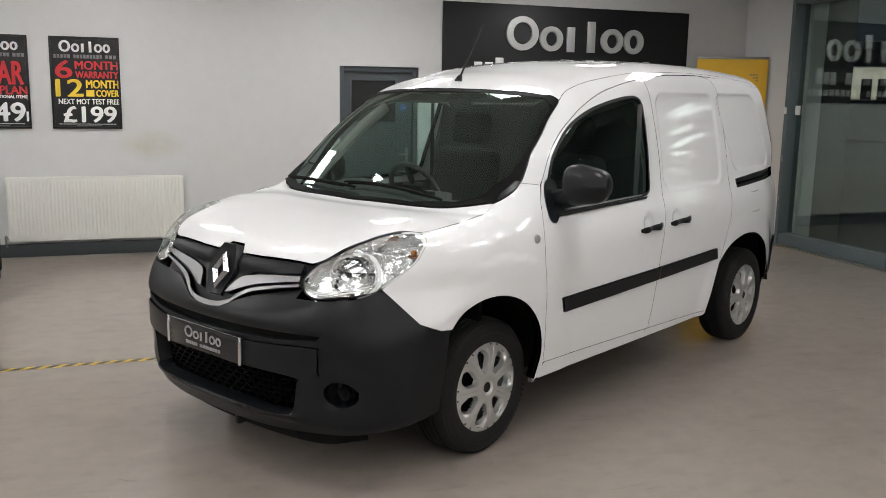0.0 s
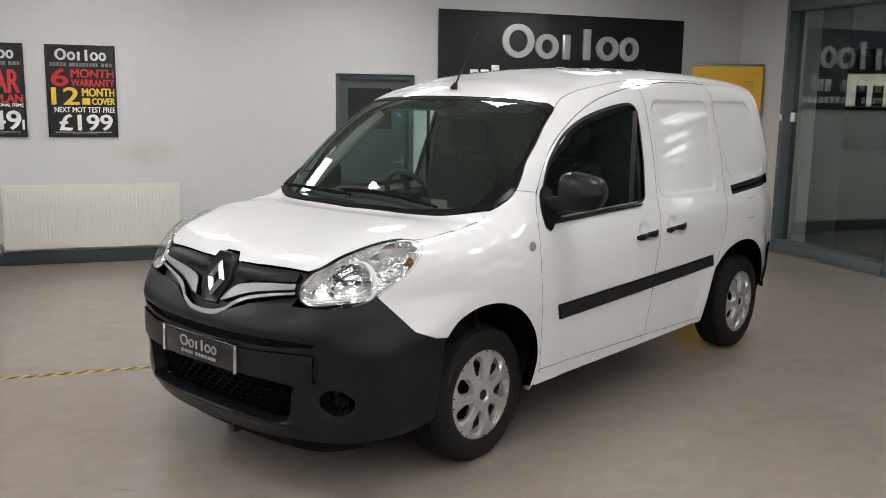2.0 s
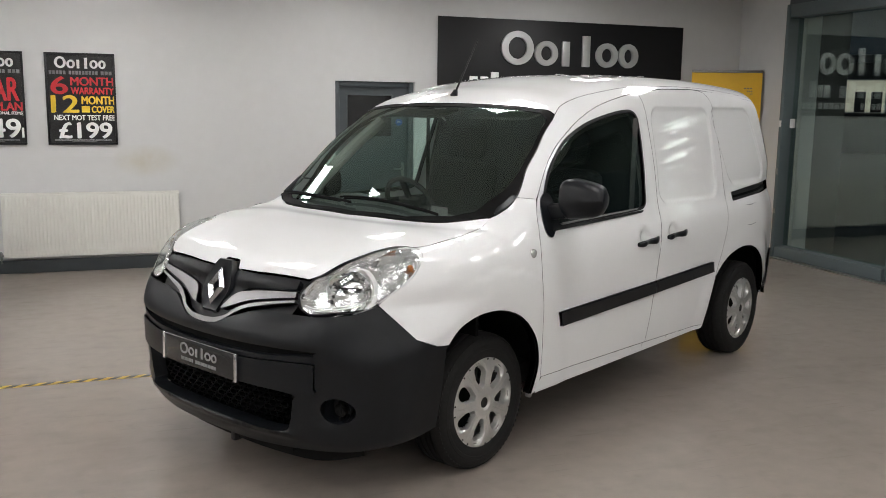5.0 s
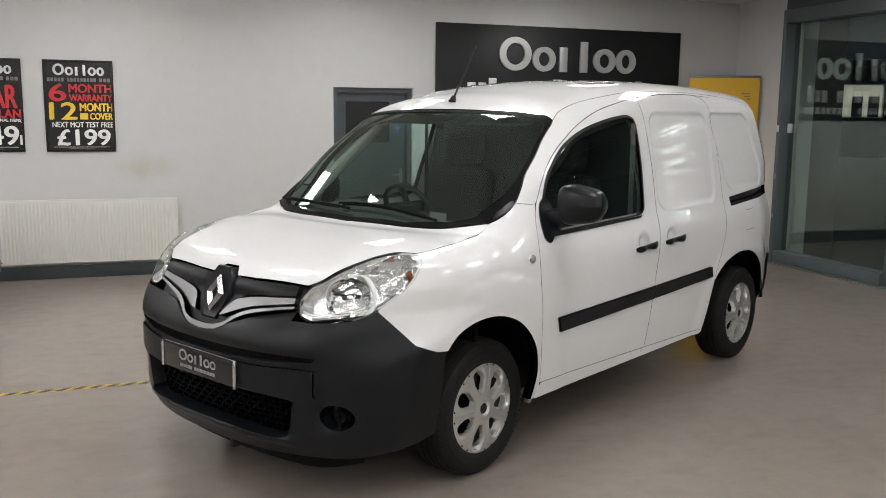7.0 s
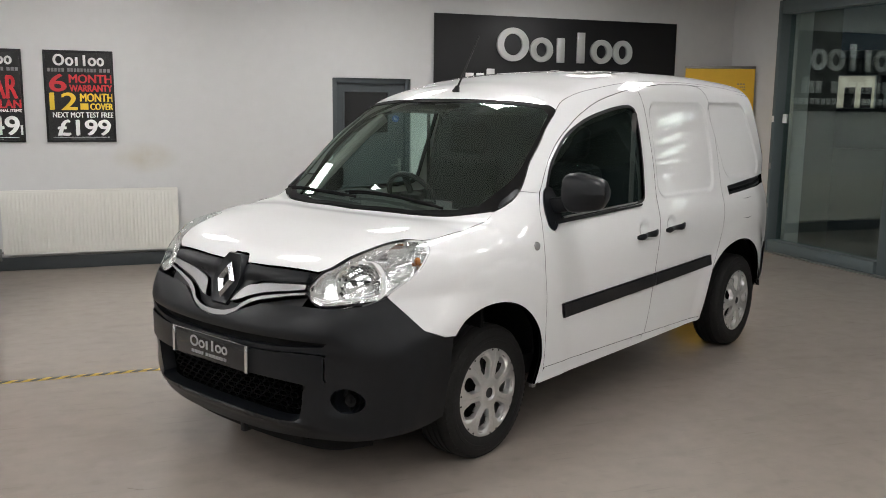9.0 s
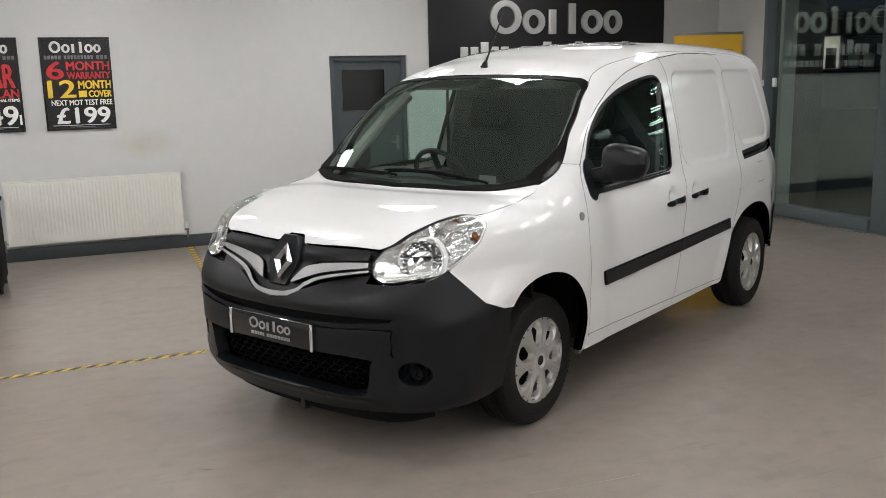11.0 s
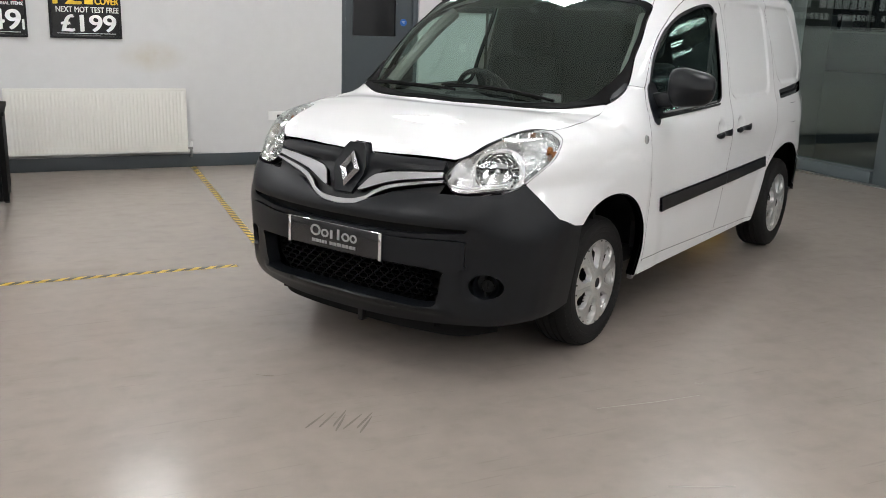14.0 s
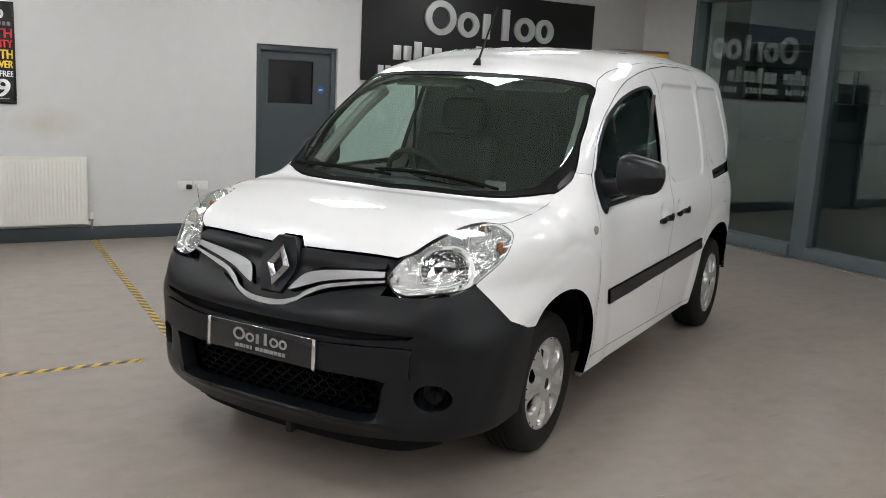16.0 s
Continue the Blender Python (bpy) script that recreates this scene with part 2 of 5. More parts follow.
def tube(path, r, n=8, bm=None, slot=0, taper=None, m=None):
    b = bmesh.new()
    path = [Vector(p) for p in path]
    rings = []
    for i, p in enumerate(path):
        d = (path[min(i + 1, len(path) - 1)] - path[max(i - 1, 0)]).normalized()
        q = d.to_track_quat("Z", "Y")
        rr = r if taper is None else r + (taper - r) * i / (len(path) - 1)
        rings.append([b.verts.new(p + q @ Vector((rr * math.cos(2 * math.pi * k / n), rr * math.sin(2 * math.pi * k / n), 0))) for k in range(n)])
    for a, c in zip(rings, rings[1:]):
        for k in range(n):
            b.faces.new([a[k], a[(k + 1) % n], c[(k + 1) % n], c[k]])
    b.faces.new(rings[0][::-1])
    b.faces.new(rings[-1])
    return merge(bm if bm else bmesh.new(), b, m, slot)


def plate(outline, depth, m=None, bm=None, slot=0, bevel=0.0):
    """A flat outline in x, y, thickened along z."""
    b = bmesh.new()
    low = b.faces.new([b.verts.new((x, y, 0)) for x, y in outline])
    up = bmesh.ops.extrude_face_region(b, geom=[low])
    top = [v for v in up["geom"] if isinstance(v, bmesh.types.BMVert)]
    bmesh.ops.translate(b, verts=top, vec=(0, 0, depth))
    bmesh.ops.recalc_face_normals(b, faces=b.faces[:])
    if bevel:
        edges = [e for e in b.edges if all(v in top for v in e.verts)]
        bmesh.ops.bevel(b, geom=edges, offset=bevel, segments=2, affect="EDGES", profile=0.5)
    bmesh.ops.triangulate(b, faces=[f for f in b.faces if len(f.verts) > 4])
    return merge(bm if bm else bmesh.new(), b, m, slot)


def rounded(w, h, r, n=5):
    """A rounded rectangle round the origin."""
    out = []
    for cx, cy, a0 in ((w / 2 - r, h / 2 - r, 0), (-w / 2 + r, h / 2 - r, 90), (-w / 2 + r, -h / 2 + r, 180), (w / 2 - r, -h / 2 + r, 270)):
        out += [(cx + r * math.cos(radians(a0 + 90 * k / n)), cy + r * math.sin(radians(a0 + 90 * k / n))) for k in range(n + 1)]
    return out


def words(name, text, size, material, parent, m, fit=None, depth=0.0012, bold=0.0):
    """Raised lettering in the built-in font, its face along local z."""
    c = bpy.data.curves.new(name, "FONT")
    c.body, c.size, c.extrude = text, size, depth
    tmp = bpy.data.objects.new("tmp", c)
    scene.collection.objects.link(tmp)
    bpy.context.view_layer.update()
    me = bpy.data.meshes.new_from_object(tmp.evaluated_get(bpy.context.evaluated_depsgraph_get()))
    bpy.data.objects.remove(tmp)
    me.materials.clear()
    me.materials.append(material)
    ob = new(name, me)
    if fit:
        x0, x1, y0, y1 = fit
        co = np.array([v.co for v in me.vertices])
        (a, c, _), (b, d, _) = co.min(0), co.max(0)
        for v in me.vertices:
            v.co.x, v.co.y = x0 + (v.co.x - a) / (b - a) * (x1 - x0), y0 + (v.co.y - c) / (d - c) * (y1 - y0)
    if bold:                                              # heavier strokes: the letters once more, a little to each side
        b = bmesh.new()
        for k, dx, dy in ((0, 0, 0), (1, bold, 0), (2, -bold, 0), (3, bold * .5, bold * .6), (4, -bold * .5, -bold * .6)):
            b.from_mesh(me)
            b.verts.ensure_lookup_table()
            n = len(me.vertices)
            bmesh.ops.translate(b, verts=b.verts[k * n:], vec=(dx, dy, k * 0.00012))
        b.to_mesh(me)
        b.free()
    ob.parent = parent
    ob.matrix_basis = m
    return ob


UPRIGHT = Matrix.Rotation(radians(90), 4, "X")          # local x, y to wall's x, z; the face looks to -y


# ---- the room ----
def slab(name, label, x0, x1, y0, y1, z0, z1, material, category="wall"):
    return thing(name, label, category, ROOM, kind="structure", bm=span(x0, x1, y0, y1, z0, z1), material=material)


LEFT, NEAR, RIGHT = -8.9, -15.0, 5.97
DOOR = (0.982, 1.842, 1.872)
room_floor = thing("floor", "glossy beige resin showroom floor with faint scuffs", "floor", ROOM, kind="structure",
      bm=span(LEFT - 0.2, RIGHT + 0.2, NEAR - 0.2, 0.2, -0.2, 0), material=FLOOR)
back = span(LEFT - 0.2, DOOR[0], 0, 0.2, 0, CEILING)
span(DOOR[1], RIGHT + 0.2, 0, 0.2, 0, CEILING, bm=back)
span(DOOR[0], DOOR[1], 0, 0.2, DOOR[2], CEILING, bm=back)
thing("wall_north", "white painted plaster wall", "wall", ROOM, kind="structure", bm=back, material=WALL)
slab("wall_west", "white painted plaster wall", LEFT - 0.2, LEFT, NEAR, 0, 0, CEILING, WALL)
slab("wall_south", "white painted plaster wall", LEFT - 0.2, RIGHT + 0.2, NEAR - 0.2, NEAR, 0, CEILING, WALL)
slab("wall_east", "white painted plaster wall beside the glazed shopfront", RIGHT, RIGHT + 0.2, -1.12, 0, 0, CEILING, WALL)
slab("wall_east_end", "white painted plaster wall", RIGHT, RIGHT + 0.2, NEAR, -8.95, 0, CEILING, WALL)
slab("fascia", "slate grey fascia above the glazed shopfront", 5.72, RIGHT + 0.2, -8.95, -1.12, 2.755, CEILING, GREY, "fascia")
slab("ceiling", "white suspended ceiling", LEFT - 0.2, RIGHT + 0.2, NEAR - 0.2, 0.2, CEILING, CEILING + 0.15, CEIL, "ceiling")
skirt = span(LEFT, 0.975, -0.018, 0, 0, 0.125, 0.004)
span(1.845, RIGHT, -0.018, 0, 0, 0.125, 0.004, bm=skirt)
thing("baseboard", "slate grey painted skirting board", "skirting", ROOM, kind="structure", bm=skirt, material=GREY)


def ceiling_light(x, y):
    t = thing("ceiling_light", "square lit LED panel in the ceiling", "ceiling light", ROOM @ pose(x, y, CEILING), group="ceiling lights")
    f = bmesh.new()
    for a, b, c, d in ((-0.3, 0.3, -0.3, -0.28), (-0.3, 0.3, 0.28, 0.3), (-0.3, -0.28, -0.28, 0.28), (0.28, 0.3, -0.28, 0.28)):
        span(a, b, c, d, -0.012, 0, bm=f)
    part("frame", f, WHITE_PLASTIC, t)
    part("diffuser", span(-0.28, 0.28, -0.28, 0.28, -0.009, 0), PANEL_LIGHT, t)
    return t


LIGHTS = [(x, y) for y in (-1.4, -3.8, -6.2, -8.6, -11.0, -13.4) for x in (-8.15, -5.85, -3.55, -1.25, 1.05, 3.35, 5.3) if x < 5 or y < -10]
lamp = ceiling_light(*LIGHTS[0])
for x, y in LIGHTS[1:]:
    copy_thing(lamp, ROOM @ pose(x, y, CEILING))


# the glazed shopfront
def shopfront():
    t = thing("window_1", "slate grey aluminium shopfront with tall glass panes", "shopfront", ROOM, kind="structure")
    posts = [(-1.10, -1.15), (-2.672, -2.872), (-4.75, -4.85), (-6.75, -6.85), (-8.85, -8.95)]
    for a, b in posts:
        wide = a - b > 0.15                                  # two stiles that meet
        part("post", span(5.745 if wide else 5.70, 5.90, b, a, 0, 2.755, 0.006), ALU, t)
    for (_, a), (b, _) in zip(posts, posts[1:]):
        part("bottom_rail", span(5.71, 5.88, b + 0.001, a - 0.001, 0.012, 0.135, 0.005), ALU, t)
        part("top_rail", span(5.71, 5.88, b + 0.001, a - 0.001, 2.615, 2.754, 0.005), ALU, t)
        pane = part("pane", span(5.826, 5.834, b - 0.004, a + 0.004, 0.13, 2.62), SHOP_GLASS, t)
        pane.visible_shadow = False
    part("threshold", span(5.66, 5.95, -8.95, -1.10, -0.01, 0.012, 0.003), STEEL, t)
    lock = span(5.69, 5.701, -1.14, -1.11, 0.93, 1.0, 0.002)
    part("lock_plate", lock, STEEL, t)
    part("lower_lock_plate", span(5.69, 5.701, -1.138, -1.112, 0.5, 0.55, 0.002), STEEL, t)
    part("door_contact", span(5.80, 5.825, -1.21, -1.155, 1.44, 1.54, 0.004), WHITE_PLASTIC, t)
    part("top_contact", span(5.69, 5.701, -1.14, -1.115, 1.45, 1.52, 0.002), WHITE_PLASTIC, t)


shopfront()


# outside, by night
def outside():
    thing("ground", "dark wet asphalt outside the shopfront", "ground", ROOM @ pose(46.17, 0, 0), kind="structure",
          bm=span(-40, 400, -300, 300, -0.22, -0.02), material=NIGHT_GROUND)
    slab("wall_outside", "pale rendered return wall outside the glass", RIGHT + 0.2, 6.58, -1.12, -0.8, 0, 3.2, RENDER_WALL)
    t = thing("far_building", "pale rendered building across the yard with lit windows", "building", ROOM @ pose(28.7, 17.2, 0, 0, 0, -49), kind="")
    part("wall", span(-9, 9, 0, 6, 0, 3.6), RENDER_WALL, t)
    part("roof", span(-9.3, 9.3, -0.3, 6.3, 3.6, 3.9, 0.05), GREY, t)
    part("plinth", span(-9.1, 9.1, -0.12, 0, 0, 1.55, 0.02), TRIM, t)
    for k, x in enumerate((-6.4, -4.6, -2.8, -1.0, 0.8, 2.6, 4.4, 6.2)):
        w = part("window", span(x - 0.86, x + 0.86, -0.06, 0.02, 1.6, 2.95, 0.02), WHITE_PLASTIC if x < -2 else TRIM, t)
        part("pane", span(x - 0.80, x + 0.80, -0.07, -0.05, 1.64, 2.9), LIT_WINDOW if x < -2 else GLOSS_BLACK, w)
        for a in ((-0.45, 0.1) if k % 2 else (-0.1, 0.5)):
            part("frame", span(x + a - 0.2, x + a + 0.2, -0.09, -0.07, 1.64, 2.45 if k % 3 else 2.2), STEEL if k % 2 else TAPE_BLACK, w)


outside()


def strip_light(x, y):
    t = thing("strip_light", "lit twin-tube strip light under the canopy outside", "strip light", ROOM @ pose(x, y, 2.95), group="canopy strip lights")
    for d in (-0.13, 0.13):
        part("batten", span(d - 0.018, d + 0.018, -0.22, 0.22, 0.0, 0.04, 0.006), GREY, t)
        part("tube", tube([(d, -0.21, -0.016), (d, 0.21, -0.016)], 0.014, 10), TUBE_LIGHT, t)
        part("hanger", span(d - 0.004, d + 0.004, -0.004, 0.004, 0.04, 0.651), STEEL, t)
    return t


canopy_lamp = strip_light(7.9, -4.0)
for x in (9.4, 10.9, 12.4):
    copy_thing(canopy_lamp, ROOM @ pose(x, -4.0, 2.95))
slab("canopy", "dark soffit of the canopy outside the shopfront", RIGHT + 0.2, 14.0, -12.0, -2.6, 3.6, 3.8, GREY, "canopy")


# ---- things on the back wall ----
def radiator(x0, x1, z0, z1, valve=True):
    t = thing("radiator", "cream enamelled ribbed panel radiator below the wall posters" if valve else "cream enamelled ribbed panel radiator near the corner", "radiator", ROOM @ pose(x0, 0, 0), group="wall radiators")
    w = x1 - x0
    for k, y in (("front_panel", -0.11), ("rear_panel", -0.055)):
        b = bmesh.new()
        n = int(w / 0.0333)
        xs, prof = [], []
        for i in range(n):
            a = 0.02 + (w - 0.04) * i / n
            d = (w - 0.04) / n
            prof += [(a, 0.003), (a + d * 0.14, 0.003), (a + d * 0.36, 0.010), (a + d * 0.78, 0.010)]
        prof = [(0, 0.004), (0.012, 0.0)] + prof + [(w - 0.012, 0.0), (w, 0.004)]
        zs = [(z0, 0.0), (z0 + 0.028, 0.0), (z0 + 0.045, 1.0), (z1 - 0.05, 1.0), (z1 - 0.033, 0.0), (z1 - 0.012, 0.0), (z1, -0.5)]
        grid = [[b.verts.new((px, y + (-pd * f if f > 0 else -0.006 * (f == 0)) + (0.012 if f < 0 else 0) + 0.010, z)) for px, pd in prof] for z, f in zs]
        for r0, r1 in zip(grid, grid[1:]):
            for i in range(len(prof) - 1):
                b.faces.new([r0[i], r0[i + 1], r1[i + 1], r1[i]])
        part(k, b, RAD, t)
    top = bmesh.new()
    for i in range(int(w / 0.03)):
        span(0.01 + i * 0.03, 0.028 + i * 0.03, -0.098, -0.05, z1 - 0.004, z1, bm=top)
    span(0, w, -0.102, -0.097, z1 - 0.01, z1 + 0.003, bm=top)
    span(0, w, -0.05, -0.045, z1 - 0.01, z1 + 0.003, bm=top)
    part("top_grille", top, RAD, t)
    for x in (-0.002, w - 0.002):
        part("side_cover", span(x, x + 0.004, -0.1, -0.04, z0 + 0.02, z1), RAD, t)
    for x in (0.2, w - 0.2):
        part("bracket", span(x, x + 0.04, -0.05, 0, z0 + 0.05, z1 - 0.05), RAD, t)
    v = lathe([(0, 0), (0.011, 0), (0.011, 0.05), (0.016, 0.055), (0.016, 0.075), (0, 0.075)], pose(w + 0.035, -0.075, z0 - 0.035), 16)
    tube([(w, -0.075, z0 + 0.03), (w + 0.035, -0.075, z0 + 0.03)], 0.009, bm=v)
    vv = part("valve", v, STEEL, t)
    part("valve_cap", lathe([(0, 0), (0.016, 0), (0.018, 0.04), (0.014, 0.06), (0, 0.06)], pose(w + 0.035, -0.075, z0 + 0.042), 16), WHITE_PLASTIC, vv)
    lock = lathe([(0, 0), (0.010, 0), (0.010, 0.04), (0.014, 0.045), (0.014, 0.07), (0.008, 0.085), (0, 0.085)], pose(-0.03, -0.075, z0 - 0.03), 16)
    tube([(0, -0.075, z0 + 0.02), (-0.03, -0.075, z0 + 0.02)], 0.009, bm=lock)
    tube([(-0.03, -0.075, z0 - 0.025), (-0.03, -0.07, z0 - 0.055), (-0.03, -0.016, z0 - 0.06)], 0.0075, bm=lock)
    part("lockshield_valve", lock, STEEL, t)
    part("pipe", tube([(w + 0.035, -0.075, z0 - 0.03), (w + 0.035, -0.07, z0 - 0.055), (w + 0.035, -0.016, z0 - 0.06)], 0.0075), STEEL, t)


radiator(-2.195, -0.612, 0.165, 0.765)
radiator(2.95, 4.75, 0.165, 0.765, False)


def ring_shape(parent, x0, x1, z0, z1, stroke, material, depth, y):
    """A plain oval ring that stands for a round letter of the trade mark."""
    b = bmesh.new()
    n = 28
    cx, cz, rx, rz = (x0 + x1) / 2, (z0 + z1) / 2, (x1 - x0) / 2, (z1 - z0) / 2
    for d in (0, 1):
        for k in range(n):
            a = 2 * math.pi * k / n
            b.verts.new((cx + rx * math.cos(a), y - depth * d, cz + rz * math.sin(a)))
        for k in range(n):
            a = 2 * math.pi * k / n
            b.verts.new((cx + (rx - stroke) * math.cos(a), y - depth * d, cz + (rz - stroke * 0.8) * math.sin(a)))
    b.verts.ensure_lookup_table()
    v = b.verts
    for k in range(n):
        j = (k + 1) % n
        b.faces.new([v[2 * n + k], v[2 * n + j], v[3 * n + j], v[3 * n + k]])
        b.faces.new([v[k], v[j], v[2 * n + j], v[2 * n + k]])
        b.faces.new([v[n + k], v[n + j], v[3 * n + j], v[3 * n + k]])
        b.faces.new([v[k], v[j], v[n + j], v[n + k]])
    bmesh.ops.recalc_face_normals(b, faces=b.faces[:])
    part("emblem_ring", b, material, parent)


def emblem(parent, x0, x1, z0, z1, material, depth=0.02, y=-0.001):
    """The trade mark as plain rings and bars of its size and colour."""
    w, h = x1 - x0, z1 - z0
    low = z0 + h * 0.74
    s = h * 0.2
    X = lambda f: x0 + w * f
    ring_shape(parent, X(0), X(0.225), z0, z1, s * 1.1, material, depth, y)
    ring_shape(parent, X(0.235), X(0.40), z0, low, s, material, depth, y)
    ring_shape(parent, X(0.68), X(0.845), z0, low, s, material, depth, y)
    ring_shape(parent, X(0.85), X(1.0), z0, low, s, material, depth, y)
    for a, b, c in ((0.43, 0.485, low), (0.58, 0.635, z0 + h * 0.93)):
        part("emblem_bar", span(X(a), X(b), y - depth, y, z0, c, min(0.004, depth * 0.4)), material, parent)


def poster(x, label, build):
    t = thing("poster", label, "poster", ROOM @ pose(x, -0.001, 1.644), group="wall posters")
    part("backing", span(-0.305, 0.305, -0.012, 0, -0.425, 0.425), PRINT_BLACK, t)
    f = bmesh.new()
    for a, b, c, d in ((-0.3075, 0.3075, 0.407, 0.4275), (-0.3075, 0.3075, -0.4275, -0.407), (-0.3075, -0.287, -0.407, 0.407), (0.287, 0.3075, -0.407, 0.407)):
        span(a, b, -0.02, 0.0, c, d, 0.003, bm=f)
    part("frame", f, TRIM, t, "black snap frame")
    build(t)
    return t


def put(t, text, x0, x1, z0, z1, material, bold=0.0):
    words("lettering", text, z1 - z0, material, t, pose(0, -0.0135, 0) @ UPRIGHT, (x0, x1, z0, z1), 0.0008, bold)


def masthead(t):
    emblem(t, -0.222, 0.228, 0.285, 0.392, BRUSHED, 0.002, -0.0125)
    for a, b in ((-0.272, -0.12), (-0.10, 0.16), (0.18, 0.285)):
        n = int((b - a) / 0.028)
        for k in range(n):
            part("printed_block", span(a + (b - a) * k / n, a + (b - a) * (k + 0.75) / n, -0.0145, -0.0125, 0.228, 0.262), PRINT_GREY, t)
    part("printed_line", span(-0.25, 0.25, -0.0145, -0.0125, -0.385, -0.381), PRINT_WHITE, t)
    part("printed_line", span(-0.1, 0.12, -0.0145, -0.0125, -0.402, -0.396), PRINT_GREY, t)


def offer_a(t):
    masthead(t)
    put(t, "6", -0.258, -0.12, 0.047, 0.207, PRINT_RED, 0.0065)
    put(t, "MONTH", -0.088, 0.288, 0.127, 0.204, PRINT_RED, 0.0038)
    put(t, "WARRANTY", -0.088, 0.288, 0.047, 0.109, PRINT_RED, 0.0032)
    put(t, "12", -0.262, -0.03, -0.124, 0.033, PRINT_YELLOW, 0.0065)
    put(t, "MONTH", 0.002, 0.29, -0.046, 0.028, PRINT_YELLOW, 0.0038)
    put(t, "COVER", 0.088, 0.288, -0.124, -0.064, PRINT_YELLOW, 0.0032)
    part("printed_block", span(-0.002, 0.07, -0.0145, -0.0125, -0.124, -0.064), PRINT_YELLOW, t)
    put(t, "NEXT MOT TEST FREE", -0.245, 0.29, -0.197, -0.148, PRINT_WHITE, 0.0016)
    put(t, "£199", -0.205, 0.255, -0.365, -0.22, PRINT_WHITE, 0.0065)


def offer_b(t):
    masthead(t)
    put(t, "EAR", -0.03, 0.258, -0.022, 0.186, PRINT_RED, 0.0065)
    put(t, "E PLAN", -0.02, 0.284, -0.112, -0.037, PRINT_RED, 0.0038)
    put(t, "ADDITIONAL ITEMS)", -0.04, 0.292, -0.157, -0.122, PRINT_WHITE, 0.0016)
    put(t, "49", 0.0, 0.255, -0.36, -0.19, PRINT_WHITE, 0.0065)
    part("peeling_corner", span(0.268, 0.288, -0.0175, -0.0155, -0.36, -0.27), PRINT_WHITE, t)


poster(-1.461, "black framed poster with red, yellow and white offer lettering", offer_a)
poster(-2.257, "black framed poster with large red letters and white price", offer_b)


def sign():
    t = thing("sign_board", "large black wall sign with raised brushed silver lettering", "sign", ROOM @ pose(3.615, -0.001, 0))
    part("board", span(-1.52, 1.52, -0.03, 0, 1.57, 2.572, 0.004), BLACK_BOARD, t)
    emblem(t, -0.80, 0.91, 2.085, 2.45, BRUSHED, 0.03, -0.031)
    x = -1.16
    for w in (0.62, 0.98, 0.34):                       # second row of the mark, as plain blocks
        n = {0.62: 5, 0.98: 7, 0.34: 3}[w]
        for k in range(n):
            a = x + w * k / n
            part("emblem_block", span(a, a + w / n * 0.74, -0.046, -0.029, 1.80, 1.95 + 0.05 * ((k * 7) % 3 == 2), 0.004), BRUSHED, t)
        x += w + 0.13
    for a, b in ((-1.33, -0.62), (-0.5, 0.2), (0.35, 1.33)):
        n = int((b - a) / 0.085)
        for k in range(n):
            part("printed_block", span(a + (b - a) * k / n, a + (b - a) * (k + 0.72) / n, -0.034, -0.029, 1.655, 1.735), BRUSHED, t)


sign()


def back_door():
    t = thing("door_1", "slate grey painted door with a small dark window, shut", "door", ROOM, kind="structure")
    f = bmesh.new()
    span(0.983, 1.035, 0.035, 0.13, 0, 1.871, 0.003, bm=f)
    span(1.789, 1.841, 0.035, 0.13, 0, 1.871, 0.003, bm=f)
    span(1.035, 1.789, 0.035, 0.13, 1.815, 1.871, 0.003, bm=f)
    part("door_frame", f, GREY, t)
    leaf = bmesh.new()
    for a, b, c, d in ((1.038, 1.12, 0.012, 1.812), (1.61, 1.786, 0.012, 1.812), (1.12, 1.61, 1.732, 1.812), (1.12, 1.61, 0.012, 1.296)):
        span(a, b, 0.072, 0.116, c, d, bm=leaf)
    door = part("leaf", leaf, GREY, t)
    bead = bmesh.new()
    for a, b, c, d in ((1.113, 1.617, 1.727, 1.742), (1.113, 1.617, 1.286, 1.301), (1.113, 1.128, 1.301, 1.727), (1.602, 1.617, 1.301, 1.727)):
        span(a, b, 0.064, 0.074, c, d, 0.002, bm=bead)
    part("glazing_bead", bead, GREY, door)
    part("pane", span(1.12, 1.61, 0.09, 0.096, 1.296, 1.732), GLOSS_BLACK, door)
    h = span(1.715, 1.75, 0.064, 0.072, 0.86, 1.02, 0.003)
    tube([(1.732, 0.068, 0.95), (1.732, 0.02, 0.95), (1.715, 0.015, 0.95), (1.625, 0.015, 0.95)], 0.009, bm=h)
    part("door_handle", h, STEEL, door)
    d = lathe([(0, 0), (0.038, 0), (0.038, 0.002), (0, 0.002)], pose(1.69, 0.071, 1.447) @ UPRIGHT, 28)
    sticker = part("round_sticker", d, BLUE, door)
    part("sticker_line", span(1.672, 1.708, 0.067, 0.0685, 1.452, 1.457), PRINT_WHITE, sticker)
    part("sticker_line", span(1.672, 1.708, 0.067, 0.0685, 1.440, 1.445), PRINT_WHITE, sticker)
    slab("wall_behind_door", "dark wall behind the door", DOOR[0] - 0.1, DOOR[1] + 0.1, 0.2, 0.25, 0, 2.0, GREY)


back_door()


